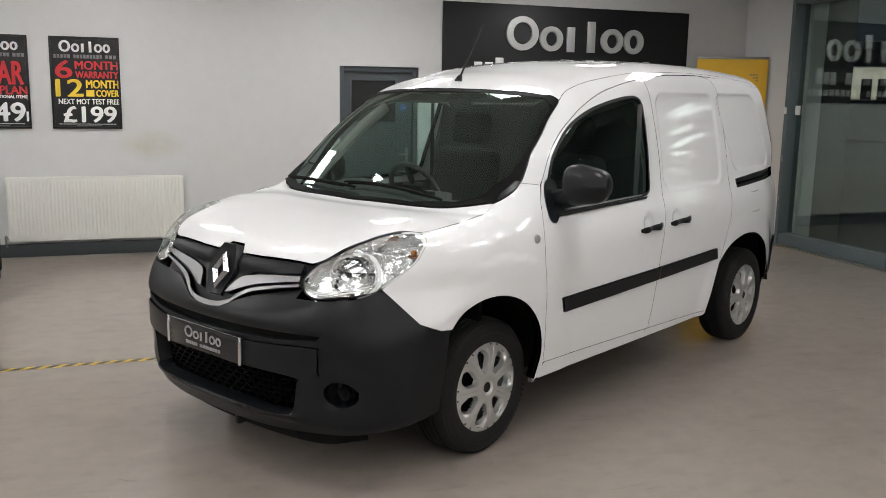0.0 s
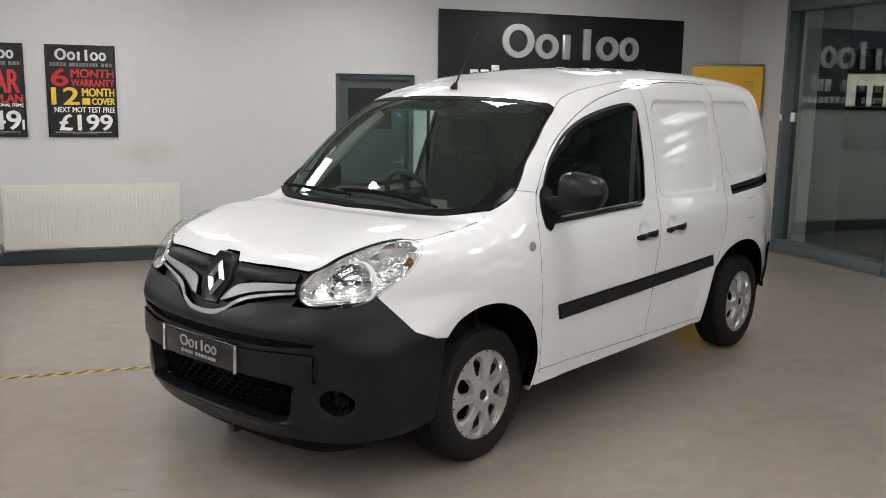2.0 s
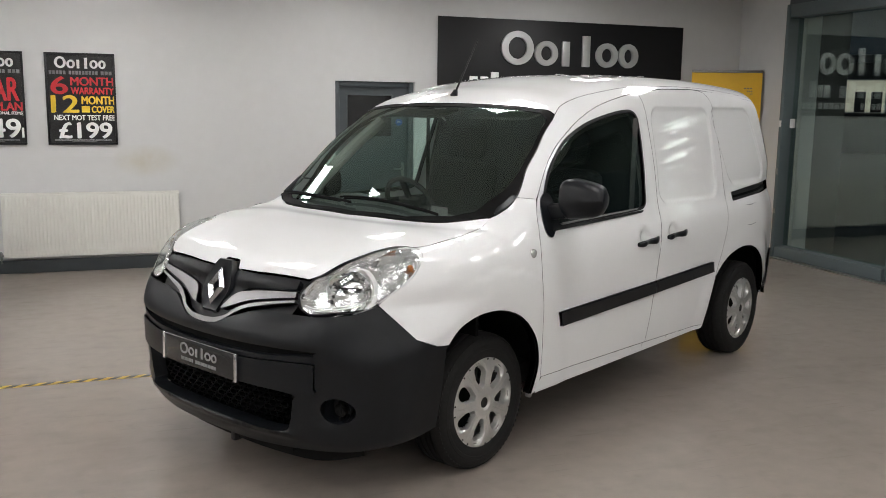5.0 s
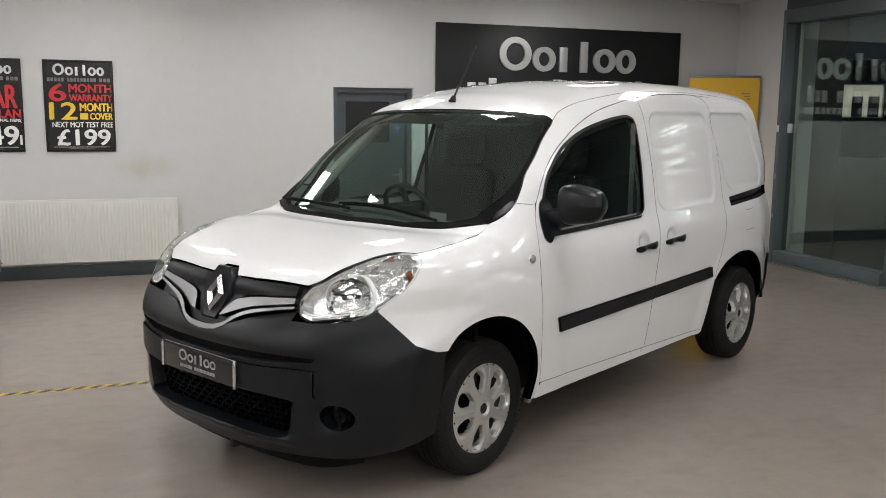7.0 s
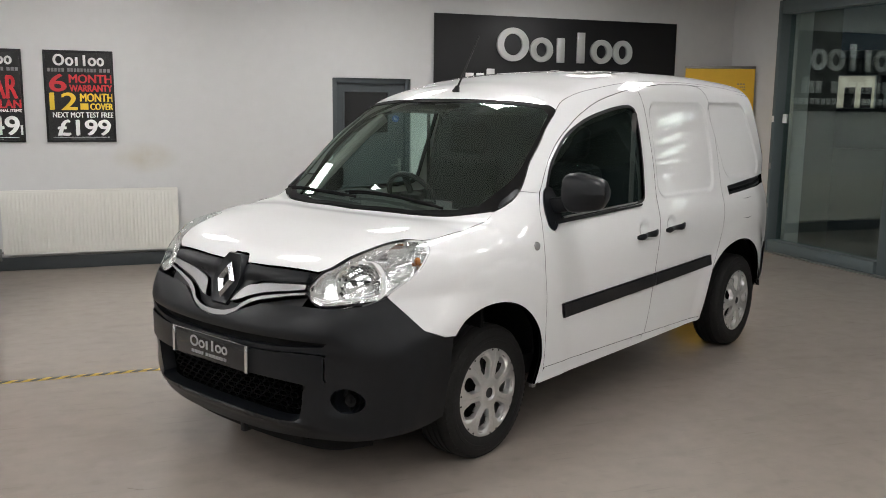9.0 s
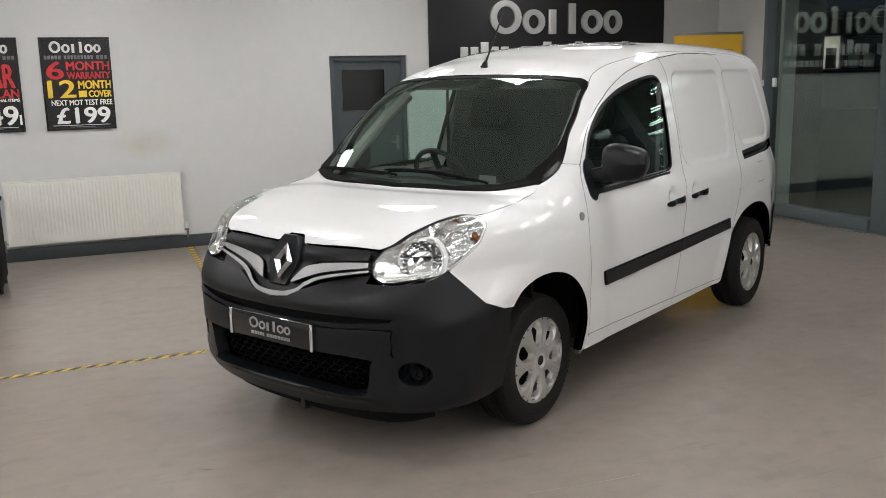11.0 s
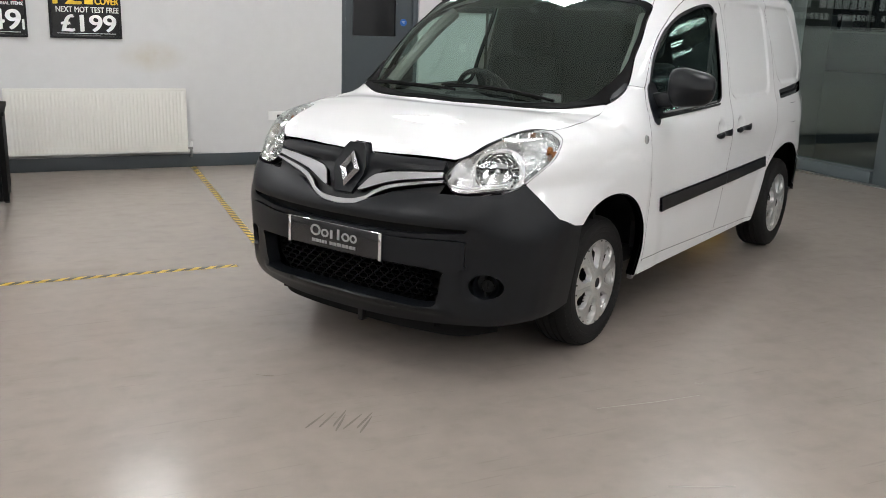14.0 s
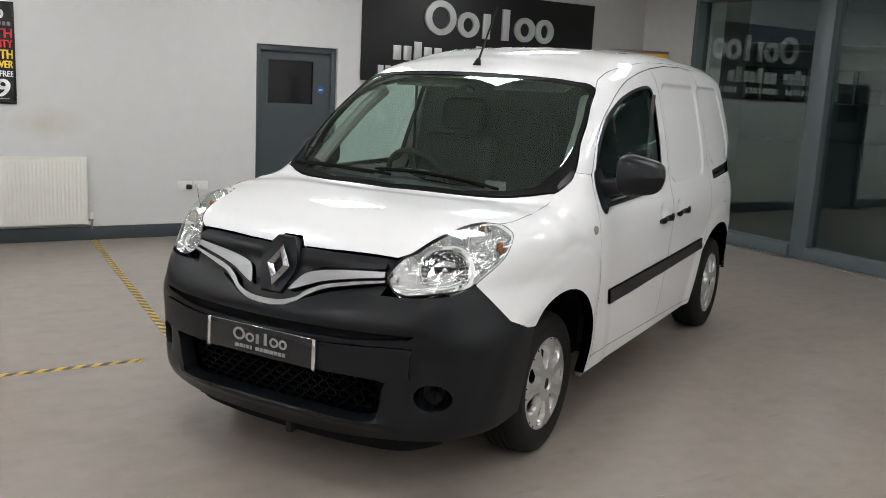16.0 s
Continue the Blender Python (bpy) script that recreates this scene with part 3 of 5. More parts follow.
def socket(x, plug):
    t = thing("wall_socket", "white double wall socket with a black plug" if plug else "white wall socket with a thin cable", "socket", ROOM @ pose(x, 0, 0.49), group="wall sockets")
    part("plate", span(-0.073, 0.073, -0.009, 0, -0.043, 0.043, 0.003), WHITE_PLASTIC, t)
    for a in (-0.036, 0.036):
        part("switch", span(a - 0.006, a + 0.006, -0.013, -0.008, 0.012, 0.03, 0.001), WHITE_PLASTIC, t)
    if plug:
        part("plug", span(0.012, 0.062, -0.05, -0.009, -0.035, 0.012, 0.008), TRIM, t)
    else:
        part("plug", span(-0.05, -0.015, -0.035, -0.009, -0.02, 0.01, 0.006), WHITE_PLASTIC, t)
        part("cable", tube([(-0.03, -0.03, -0.02), (-0.03, -0.045, -0.09), (0.0, -0.03, -0.2), (0.06, -0.02, -0.33)], 0.003), TRIM, t)


socket(0.28, True)
socket(0.43, False)
thing("wall_switch", "small white wall switch", "switch", ROOM @ pose(2.36, 0, 1.2), bm=span(-0.043, 0.043, -0.01, 0, -0.043, 0.043, 0.003), material=WHITE_PLASTIC)


def banner():
    t = thing("roller_banner", "yellow roller banner stand beside the wall corner", "banner", ROOM @ pose(5.56, -0.33, 0, 0, 0, -26))
    part("cloth", span(-0.40, 0.40, -0.004, 0.0, 0.09, 2.06), BANNER, t)
    part("top_rail", span(-0.405, 0.405, -0.014, 0.012, 2.055, 2.085, 0.004), STEEL, t)
    part("base", box((0.83, 0.16, 0.085), pose(0, 0.02, 0.0475), 0.02), STEEL, t)
    part("pole", tube([(0, 0.03, 0.08), (0, 0.03, 2.05)], 0.01), STEEL, t)
    for x in (-0.3, 0.3):
        part("foot", span(x - 0.03, x + 0.03, -0.13, 0.13, 0, 0.008, 0.002), STEEL, t)
    for z, a in ((1.872, 0.20), (1.838, 0.235), (1.808, 0.27)):
        for k in range(3):
            w = (0.30 - a) / 3
            part("printed_bar", span(a + k * w, a + k * w + w * .7, -0.006, -0.003, z, z + 0.012), PRINT_GREY, t)


banner()


# ---- floor markings ----
def hazard_tape(x0, y0, x1, y1, label):
    L = math.hypot(x1 - x0, y1 - y0)
    t = thing("hazard_tape", label, "floor tape", ROOM @ pose(x0, y0, 0, 0, 0, math.degrees(math.atan2(y1 - y0, x1 - x0))), group="floor tapes")
    part("yellow_strip", span(0, L, -0.025, 0.025, 0, 0.0012), TAPE_YELLOW, t)
    b = bmesh.new()
    x = -0.03
    while x < L - 0.05:
        a = max(x, 0.0)
        c = min(x + 0.045, L)
        quad = [(a, -0.025), (c, -0.025), (min(c + 0.045, L), 0.025), (min(a + 0.045, L), 0.025)]
        plate(quad, 0.0006, pose(0, 0, 0.0012), bm=b)
        x += 0.092
    part("black_stripes", b, TAPE_BLACK, t)


hazard_tape(-0.90, -3.735, -6.4, -3.735, "worn yellow and black striped hazard tape along the floor")
hazard_tape(-0.558, -0.03, -0.675, -3.6, "yellow and black striped hazard tape running out from the wall")


def pedestal():
    t = thing("desk_pedestal", "black desk end panel with drawer pulls", "desk", ROOM @ pose(-2.17, -1.3, 0))
    part("end_panel", span(-0.04, 0.0, -0.38, 0.42, 0.06, 0.70, 0.003), LINER, t)
    for x in (-1.48, -0.035):
        for y in (-0.1, 0.33):
            part("foot", lathe([(0, 0), (0.02, 0), (0.02, 0.062), (0, 0.062)], pose(x + 0.012, y, 0), 16), TRIM, t)
    part("front_panel", span(-1.5, -0.041, -0.375, -0.35, 0.06, 0.70, 0.003), LINER, t)
    part("cable_grommet", lathe([(0, 0.004), (0.03, 0.003), (0.036, 0)], pose(-0.13, -0.3745, 0.53, 90), 20), PRINT_GREY, t)
    part("top", span(-1.55, 0.015, -0.42, 0.45, 0.70, 0.73, 0.004), LINER, t)
    part("far_end_panel", span(-1.5, -1.46, -0.38, 0.42, 0.06, 0.70, 0.003), TRIM, t)
    m = thing("monitor", "black computer monitor standing on the desk", "monitor", ROOM @ pose(-2.5, -1.2, 0.73, 0, 0, 60))
    part("screen", span(-0.28, 0.28, -0.02, 0.02, 0.1, 0.44, 0.006), TRIM, m)
    part("stand", span(-0.03, 0.03, 0.0, 0.03, 0.01, 0.2, 0.004), TRIM, m)
    part("base", span(-0.12, 0.12, -0.08, 0.1, 0, 0.012, 0.004), TRIM, m)
    c = thing("office_chair", "black swivel office chair on castors", "chair", ROOM @ pose(-2.63, -1.98, 0))
    for k in range(5):
        a = radians(72 * k + 20)
        e = (0.3 * math.cos(a), 0.3 * math.sin(a))
        part("leg", tube([(0, 0, 0.13), (e[0] * 0.5, e[1] * 0.5, 0.11), (e[0], e[1], 0.075)], 0.024, taper=0.016), TRIM, c)
        part("castor", lathe([(0, -0.022), (0.024, -0.022), (0.028, -0.012), (0.028, 0.012), (0.024, 0.022), (0, 0.022)], pose(e[0], e[1], 0.0285, 0, 90, math.degrees(a) + 35), 20), TRIM, c)
        part("castor_stem", tube([(e[0], e[1], 0.03), (e[0], e[1], 0.08)], 0.012), TRIM, c)
    part("column", tube([(0, 0, 0.1), (0, 0, 0.45)], 0.028), TRIM, c)
    part("seat", box((0.48, 0.48, 0.09), pose(0, 0, 0.5), 0.035, 3), CLOTH, c)
    part("backrest", box((0.44, 0.08, 0.5), pose(0, -0.24, 0.85, -8), 0.035, 3), CLOTH, c)


pedestal()


# ---- the van: x to its left, y to its rear, the front axle over the origin ----
def curve(pts):
    """A smooth curve through points (a, b), as a function of a."""
    a, b = np.array([p[0] for p in pts], float), np.array([p[1] for p in pts], float)
    h = np.diff(a)
    s = np.diff(b) / h
    m = np.r_[s[0], (s[:-1] * h[1:] + s[1:] * h[:-1]) / (h[1:] + h[:-1]), s[-1]]

    def f(x):
        x = np.asarray(x, float)
        i = np.clip(np.searchsorted(a, x) - 1, 0, len(h) - 1)
        u = np.clip((x - a[i]) / h[i], 0, 1)
        y = b[i] * (1 + 2 * u) * (1 - u) ** 2 + h[i] * m[i] * u * (1 - u) ** 2 + b[i + 1] * u * u * (3 - 2 * u) - h[i] * m[i + 1] * u * u * (1 - u)
        return y + np.where(x < a[0], (x - a[0]) * m[0], 0) + np.where(x > a[-1], (x - a[-1]) * m[-1], 0)

    return f


def smax(a, b, k):
    return np.maximum(a, b) + np.maximum(k - abs(a - b), 0) ** 2 / (4 * k)


def step(x, a, b):
    u = np.clip((x - a) / (b - a), 0, 1)
    return u * u * (3 - 2 * u)


def pad(y, z, y0, y1, z0, z1, r, soft):
    """1 inside a rounded rectangle, 0 outside."""
    qy, qz = abs(y - (y0 + y1) / 2) - (y1 - y0) / 2 + r, abs(z - (z0 + z1) / 2) - (z1 - z0) / 2 + r
    d = np.hypot(np.maximum(qy, 0), np.maximum(qz, 0)) + np.minimum(np.maximum(qy, qz), 0) - r
    return step(-d, -soft, soft)


SIDE = curve([(.15,.835),(.3,.862),(.45,.882),(.6,.893),(.75,.902),(.92,.902),(1.0,.888),(1.09,.856),(1.3,.806),(1.6,.722),(1.75,.675),(1.9,.63)])
PLAN = curve([(-1.0,-.08),(-.6,-.05),(-.3,-.022),(0,-.004),(.5,0),(2.2,0),(2.7,-.008),(3.1,-.035),(3.4,-.07)])
TOP = curve([(-1.0,.85),(-.85,.925),(-.75,.964),(-.6,1.013),(-.4,1.059),(-.2,1.085),(-.08,1.099),(-.02,1.140),(.1,1.255),(.3,1.433),(.5,1.579),(.6,1.636),(.68,1.667),(.8,1.705),(1.0,1.745),(1.3,1.795),(1.7,1.823),(2.2,1.826),(2.7,1.81),(3.1,1.785),(3.4,1.75)])
CROWN = curve([(-1,.10),(-.6,.01),(-.3,.005),(-.15,-.01),(0,-.005),(.12,.03),(.3,.055),(.5,.075),(.7,.13),(1.2,.10),(3.4,.09)])
TURN_K = curve([(-1,.13),(-.5,.125),(-.3,.12),(-.05,.11),(.1,.12),(.5,.115),(.8,.135),(1.2,.17),(2.4,.16),(3.4,.12)])
FRONT = curve([(.1,-.82),(.2,-.873),(.3,-.906),(.45,-.928),(.6,-.93),(.68,-.922),(.76,-.89),(.84,-.84),(.92,-.80),(1.1,-.735)])
BOW = curve([(.1,.37),(.3,.38),(.45,.41),(.6,.40),(.7,.36),(.8,.26),(.95,.25),(1.1,.25)])
REAR = curve([(.1,3.25),(.4,3.31),(.6,3.325),(.9,3.30),(1.2,3.275),(1.5,3.265),(1.75,3.23),(1.9,3.2)])


def solid(x, y, z):
    """The body's outer shape: below zero inside."""
    ax = abs(x)
    side = ax - SIDE(z) - PLAN(y) + .09 * np.clip(.7 - y, 0, .5) * np.clip((z - 1.08) / .12, 0, 1)
    side = side + .04 * step(y, 2.85, 3.25) * (1 - step(z, 1.05, 1.3))
    side = side + .011 * pad(y - .14 * (z - 1.35), z, 1.515, 2.255, 1.10, 1.625, .08, .012)
    side = side + .010 * pad(y + .22 * np.maximum(z - 1.2, 0), z, 2.42, 3.06, 1.16, 1.628, .08, .012) * (y > 2.3)
    side = side - .006 * step(-np.hypot(y + .02, z - .33), -.60, -.49) - .006 * step(-np.hypot(y + .02, z - .33), -.605, -.575) * (1 - step(y, .25, .31)) - .012 * step(-np.hypot((y - 2.6) * .9, z - .30), -.62, -.50)
    for hy in (1.24, 1.56):
        side = side + .016 * step(-np.hypot((y - hy) / 1.2, z - .945), -.058, -.02)
    sweep = y - .22 * ax ** 2 * step(y, -.25, -.06) * (1 - step(y, .55, .85))   # the windscreen wraps round
    slope = (TOP(sweep + .02) - TOP(sweep - .02)) / .04
    top = (z - TOP(sweep) + CROWN(y) * ax ** 2 + .17 * np.maximum(ax - .38, 0) ** 2 * (1 - step(y, -.15, .05))) / np.sqrt(1 + slope ** 2)
    front = FRONT(z) + BOW(z) * ax ** 2.6 + 4.2 * np.maximum(ax - .60, 0) ** 2 * step(z, .60, .84) - y
    rear = y - REAR(z) + .06 * ax ** 2
    f = smax(side, top, TURN_K(y))
    f = smax(f, front, .16 - .07 * step(z, .82, .92))
    return smax(f, rear, .07)


def cast(o, d):
    t = np.zeros(len(o))
    for _ in range(80):
        p = o + t[:, None] * d
        t = t + np.clip(solid(*p.T) * .7, -.1, .5)
    return o + t[:, None] * d


def normals(p):
    e = .004
    g = np.stack([solid(*(p + np.eye(3)[k] * e).T) - solid(*(p - np.eye(3)[k] * e).T) for k in range(3)], -1)
    return g / np.maximum(np.linalg.norm(g, axis=-1, keepdims=True), 1e-9)


def from_side(ab):
    o = np.c_[np.full(len(ab), 1.4), ab]
    return o, np.broadcast_to(np.array([-1., 0, 0]), o.shape)


def from_top(ab):
    o = np.c_[ab, np.full(len(ab), 2.4)]
    return o, np.broadcast_to(np.array([0, 0, -1.]), o.shape)


def from_front(ab):
    o = np.c_[ab[:, 0], np.full(len(ab), -1.6), ab[:, 1]]
    return o, np.broadcast_to(np.array([0, 1., 0]), o.shape)


def from_round(ab):
    """a: degrees / 100 from straight ahead, towards the van's left; b: height."""
    w = np.radians(ab[:, 0] * 100)
    d = np.c_[-np.sin(w), np.cos(w), np.zeros(len(w))]
    return np.c_[np.zeros(len(w)), np.full(len(w), -.1), ab[:, 1]] - 1.8 * d, d


def from_corner(ab):
    """The view of a headlight, along its own axis."""
    d = np.array([-.50, .70, -.51])
    d = d / np.linalg.norm(d)
    u = np.cross(d, (0, 0, 1))
    u = u / np.linalg.norm(u)
    v = np.cross(u, d)
    o = ab[:, :1] * u + ab[:, 1:] * v + np.array([.62, -.6, .9]) - 1.2 * d
    return o, np.broadcast_to(d, o.shape)


def to_corner(p):
    d = np.array([-.50, .70, -.51])
    d = d / np.linalg.norm(d)
    u = np.cross(d, (0, 0, 1))
    u = u / np.linalg.norm(u)
    v = np.cross(u, d)
    q = np.array(p) - np.array([.62, -.6, .9])
    return [(a, b) for a, b in np.c_[q @ u, q @ v]]


def bend(pts, closed=True, n=8, sharp=()):
    """A smooth line through points; those whose index is in sharp stay corners."""
    P = [np.array(p, float) for p in pts]
    N = len(P)
    out = []
    for i in range(N if closed else N - 1):
        a, b = P[i], P[(i + 1) % N]
        before = P[(i - 1) % N] if closed or i else a
        after = P[(i + 2) % N] if closed or i + 2 < N else b
        ta = (b - a) if i in sharp else (b - before) / 2
        tb = (b - a) if (i + 1) % N in sharp else (after - a) / 2
        for k in range(n):
            u = k / n
            out.append(a * (1 + 2 * u) * (1 - u) ** 2 + ta * u * (1 - u) ** 2 + b * u * u * (3 - 2 * u) - tb * u * u * (1 - u))
    if not closed:
        out.append(P[-1])
    return [tuple(p) for p in out]


def resample(loop, gap):
    out = []
    for (ax, ay), (bx, by) in zip(loop, loop[1:] + loop[:1]):
        n = max(1, int(math.hypot(bx - ax, by - ay) / gap))
        out += [(ax + (bx - ax) * k / n, ay + (by - ay) * k / n) for k in range(n)]
    return out


def shrink(loop, by):
    """The loop moved inwards (by > 0), whichever way it runs."""
    A = np.array(loop)
    nxt, prv = np.roll(A, -1, 0), np.roll(A, 1, 0)
    area = (A[:, 0] * nxt[:, 1] - nxt[:, 0] * A[:, 1]).sum()
    t = nxt - prv
    t = t / np.maximum(np.linalg.norm(t, axis=1, keepdims=True), 1e-9)
    return [tuple(p) for p in A + np.c_[-t[:, 1], t[:, 0]] * by * (1 if area > 0 else -1)]


def inside(P, loop):
    L = np.array(loop)
    a, b = L, np.roll(L, -1, 0)
    x, y = P[:, :1], P[:, 1:]
    cross = ((a[:, 1] > y) != (b[:, 1] > y)) & (x < (b[:, 0] - a[:, 0]) * (y - a[:, 1]) / (b[:, 1] - a[:, 1] + 1e-12) + a[:, 0])
    return cross.sum(1) % 2 == 1


def skin(name, rays, loop, material, parent, label="", holes=(), lift=0.0, rim=0.018, gap=0.0025, grid=0.03, flip=False, edge=0.012, shape=None):
    """A panel of the body: an outline seen along rays, laid on the body's shape, with a turned-in rim."""
    from_loop = resample(shrink(loop, gap), edge)
    rings = [from_loop] + [resample(shrink(h, -gap), edge) for h in holes]
    pts, edges = [], []
    for r in rings:
        k = len(pts)
        pts += r
        edges += [(k + i, k + (i + 1) % len(r)) for i in range(len(r))]
    rim_count = len(pts)
    B = np.array(from_loop)
    lo, hi = B.min(0), B.max(0)
    gx, gy = np.meshgrid(np.arange(lo[0] + grid / 2, hi[0], grid), np.arange(lo[1] + grid / 2, hi[1], grid))
    gx = gx + (np.arange(gx.shape[0]) % 2)[:, None] * grid / 2
    G = np.c_[gx.ravel(), gy.ravel()]
    near = np.array(pts)
    keep = inside(G, from_loop)
    for h in rings[1:]:
        keep &= ~inside(G, h)
    G = G[keep]
    if len(G):
        far = np.concatenate([np.sqrt(((c[:, None] - near[None]) ** 2).sum(-1)).min(1) for c in np.array_split(G, max(1, len(G) // 400))])
        G = G[far > min(grid, edge) * 0.55]
    from mathutils.geometry import delaunay_2d_cdt
    co, _, faces, orig, _, _ = delaunay_2d_cdt([Vector(p) for p in pts] + [Vector(p) for p in G], edges, [], 0, 1e-6)
    ab = np.array([(v.x, v.y) for v in co])
    F = np.array([f for f in faces if len(f) == 3])
    mid = ab[F].mean(1)
    ok = inside(mid, from_loop)
    for h in rings[1:]:
        ok &= ~inside(mid, h)
    F = F[ok]
    P = cast(*rays(ab))
    N = normals(P)
    P = P + N * lift
    if shape:
        P = P + N * shape(P)[:, None]
    tri = np.cross(P[F[:, 1]] - P[F[:, 0]], P[F[:, 2]] - P[F[:, 0]])
    wrong = (tri * N[F[:, 0]]).sum(1) < 0
    F[wrong] = F[wrong][:, ::-1]
    V, FF, NN = list(P), [tuple(f) for f in F], list(N)
    if rim:
        first = {}
        for i, o in enumerate(orig):
            for k in o:
                first[k] = i
        base = 0
        for r in rings:
            n = len(r)
            ids = [first.get(base + i) for i in range(n)]
            base += n
            ids = [i for i in ids if i is not None]
            n = len(ids)
            Q, M = P[ids], N[ids]
            s = len(V)
            tang = np.roll(Q, -1, 0) - np.roll(Q, 1, 0)
            out = np.cross(tang, M)
            out = out / np.maximum(np.linalg.norm(out, axis=1, keepdims=True), 1e-9)
            A = np.array([ab[i] for i in ids])
            area = (A[:, 0] * np.roll(A[:, 1], -1) - np.roll(A[:, 0], -1) * A[:, 1]).sum()
            V += list(Q) + list(Q - M * rim)
            NN += list(out) * 2
            FF += [(s + i, s + (i + 1) % n, s + n + (i + 1) % n, s + n + i) for i in range(n)]
    V, NN = np.array(V), np.array(NN)
    if flip:
        V, NN = V * (-1, 1, 1), NN * (-1, 1, 1)
        FF = [f[::-1] for f in FF]
    me = bpy.data.meshes.new(name)
    me.from_pydata([tuple(v) for v in V], [], [tuple(int(i) for i in f) for f in FF])
    me.materials.append(material)
    me.shade_smooth()
    if not shape:
        nf = len(F)
        me.normals_split_custom_set_from_vertices([tuple(n) for n in NN])
    else:
        me.set_sharp_from_angle(angle=radians(40))
    ob = new(name, me)
    ob.parent = parent
    return tagged(ob, label)


def on_side(y, z, out=0.0):
    p = cast(*from_side(np.array([[y, z]])))
    return Vector(p[0] + normals(p)[0] * out)


van = thing("van", "white compact panel van with black plastic bumpers on the showroom floor", "van")

# outlines, side view (y, z)
DOOR_FRONT = [(.325, .372), (.315, .5), (.298, .7), (.278, .9), (.295, 1.05), (.365, 1.19), (.505, 1.37), (.73, 1.525), (1.0, 1.622), (1.28, 1.68), (1.50, 1.71)]
DOOR_REAR = [(1.50, 1.71), (1.485, 1.52), (1.465, 1.28), (1.435, 1.06), (1.385, .8), (1.365, .6), (1.335, .346)]
SLIDE_REAR = [(2.17, 1.742), (2.33, 1.725), (2.375, 1.65), (2.365, 1.5), (2.34, 1.27), (2.32, 1.1), (2.29, .95), (2.235, .8), (2.14, .62), (2.05, .322)]
WINDOW = [(.352, 1.062), (.375, 1.13), (.412, 1.20), (.455, 1.285), (.521, 1.364), (.662, 1.472), (.803, 1.529), (.949, 1.565), (1.125, 1.596), (1.27, 1.612), (1.345, 1.608), (1.382, 1.575),
          (1.380, 1.486), (1.359, 1.351), (1.337, 1.231), (1.316, 1.13), (1.282, 1.098), (1.209, 1.087), (.931, 1.079), (.667, 1.072)]
ARCH_F = [(.262, .30), (.297, .434), (.25, .578), (.14, .691), (0, .75), (-.149, .757), (-.273, .72), (-.34, .657)]
ARCH_R = [(2.045, .30), (2.08, .48), (2.14, .61), (2.27, .705), (2.42, .748), (2.56, .757), (2.7, .737), (2.83, .68), (2.95, .585), (3.04, .45), (3.07, .30)]
SCREEN_SIDE = [(.102, 1.127), (.135, 1.140), (.168, 1.155), (.212, 1.176), (.262, 1.210), (.32, 1.272), (.378, 1.337), (.466, 1.412), (.556, 1.486), (.694, 1.587)]
GUTTER = [(.694, 1.587), (.80, 1.638), (1.0, 1.683), (1.28, 1.722), (1.50, 1.742), (1.8, 1.752), (2.17, 1.755), (2.6, 1.742), (3.0, 1.715), (3.19, 1.695)]
smooth_line = lambda pts, n=6: bend(pts, False, n)
door_front, door_rear, slide_rear = smooth_line(DOOR_FRONT), smooth_line(DOOR_REAR), smooth_line(SLIDE_REAR)
window_loop = bend(WINDOW, True, 6, sharp=(0,))
arch_f, arch_r = smooth_line(ARCH_F), smooth_line(ARCH_R)
screen_side, gutter = smooth_line(SCREEN_SIDE), smooth_line(GUTTER)
BONNET_SIDE = [(.488, -.738), (.545, -.690), (.588, -.565), (.611, -.470), (.648, -.390), (.712, -.355), (.742, -.27), (.748, -.15), (.745, 0), (.735, .102)]     # x, y
HEAD = [(.518, -.80, .82), (.48, -.786, .858), (.478, -.772, .885), (.51, -.728, .937), (.549, -.692, .958), (.59, -.567, 1.012), (.613, -.472, 1.034), (.65, -.395, 1.048),
        (.715, -.362, 1.054), (.775, -.385, 1.05), (.806, -.430, 1.002), (.800, -.490, .934), (.754, -.612, .853), (.702, -.702, .829), (.591, -.787, .814)]
HEAD = HEAD[:4] + [tuple(p) for p in cast(*from_top(np.array([h[:2] for h in HEAD[4:10]])))] + HEAD[10:]
head_loop = shrink(bend(to_corner(HEAD), True, 6), -.003)


def side_of(xy):
    """Side view of a line given from above."""
    return [(p[1], p[2]) for p in cast(*from_top(np.array(xy)))]


wing_top = side_of(BONNET_SIDE[5:])
head_side = [(float(p[1]), float(p[2])) for p in cast(*from_corner(np.array(bend(to_corner(HEAD[8:13]), False, 5))))][:-1] + [(-.612, .846)]
wing = ([(.262, .30)] + arch_f[1:] + [(-.40, .664), (-.494, .702), (-.562, .784), (-.612, .846)] + head_side[::-1][1:] + [p for p in wing_top[1:] if p[0] > -.34]
        + [p for p in screen_side if p[0] > .106 and p[0] < .256] + [(.264, 1.2115), (.366, 1.199)] + [p for p in door_front[::-1] if p[1] < 1.188] + [(.325, .31)])
pillar = ([(.366, 1.199), (.264, 1.2115)] + [p for p in screen_side if p[0] > .27] + gutter[1:]
          + [(3.19, 1.68), (2.4, 1.735)] + [(2.17, 1.7435), (1.8, 1.7363), (1.5, 1.7114)] + [p for p in door_front[::-1][1:] if p[1] > 1.21])
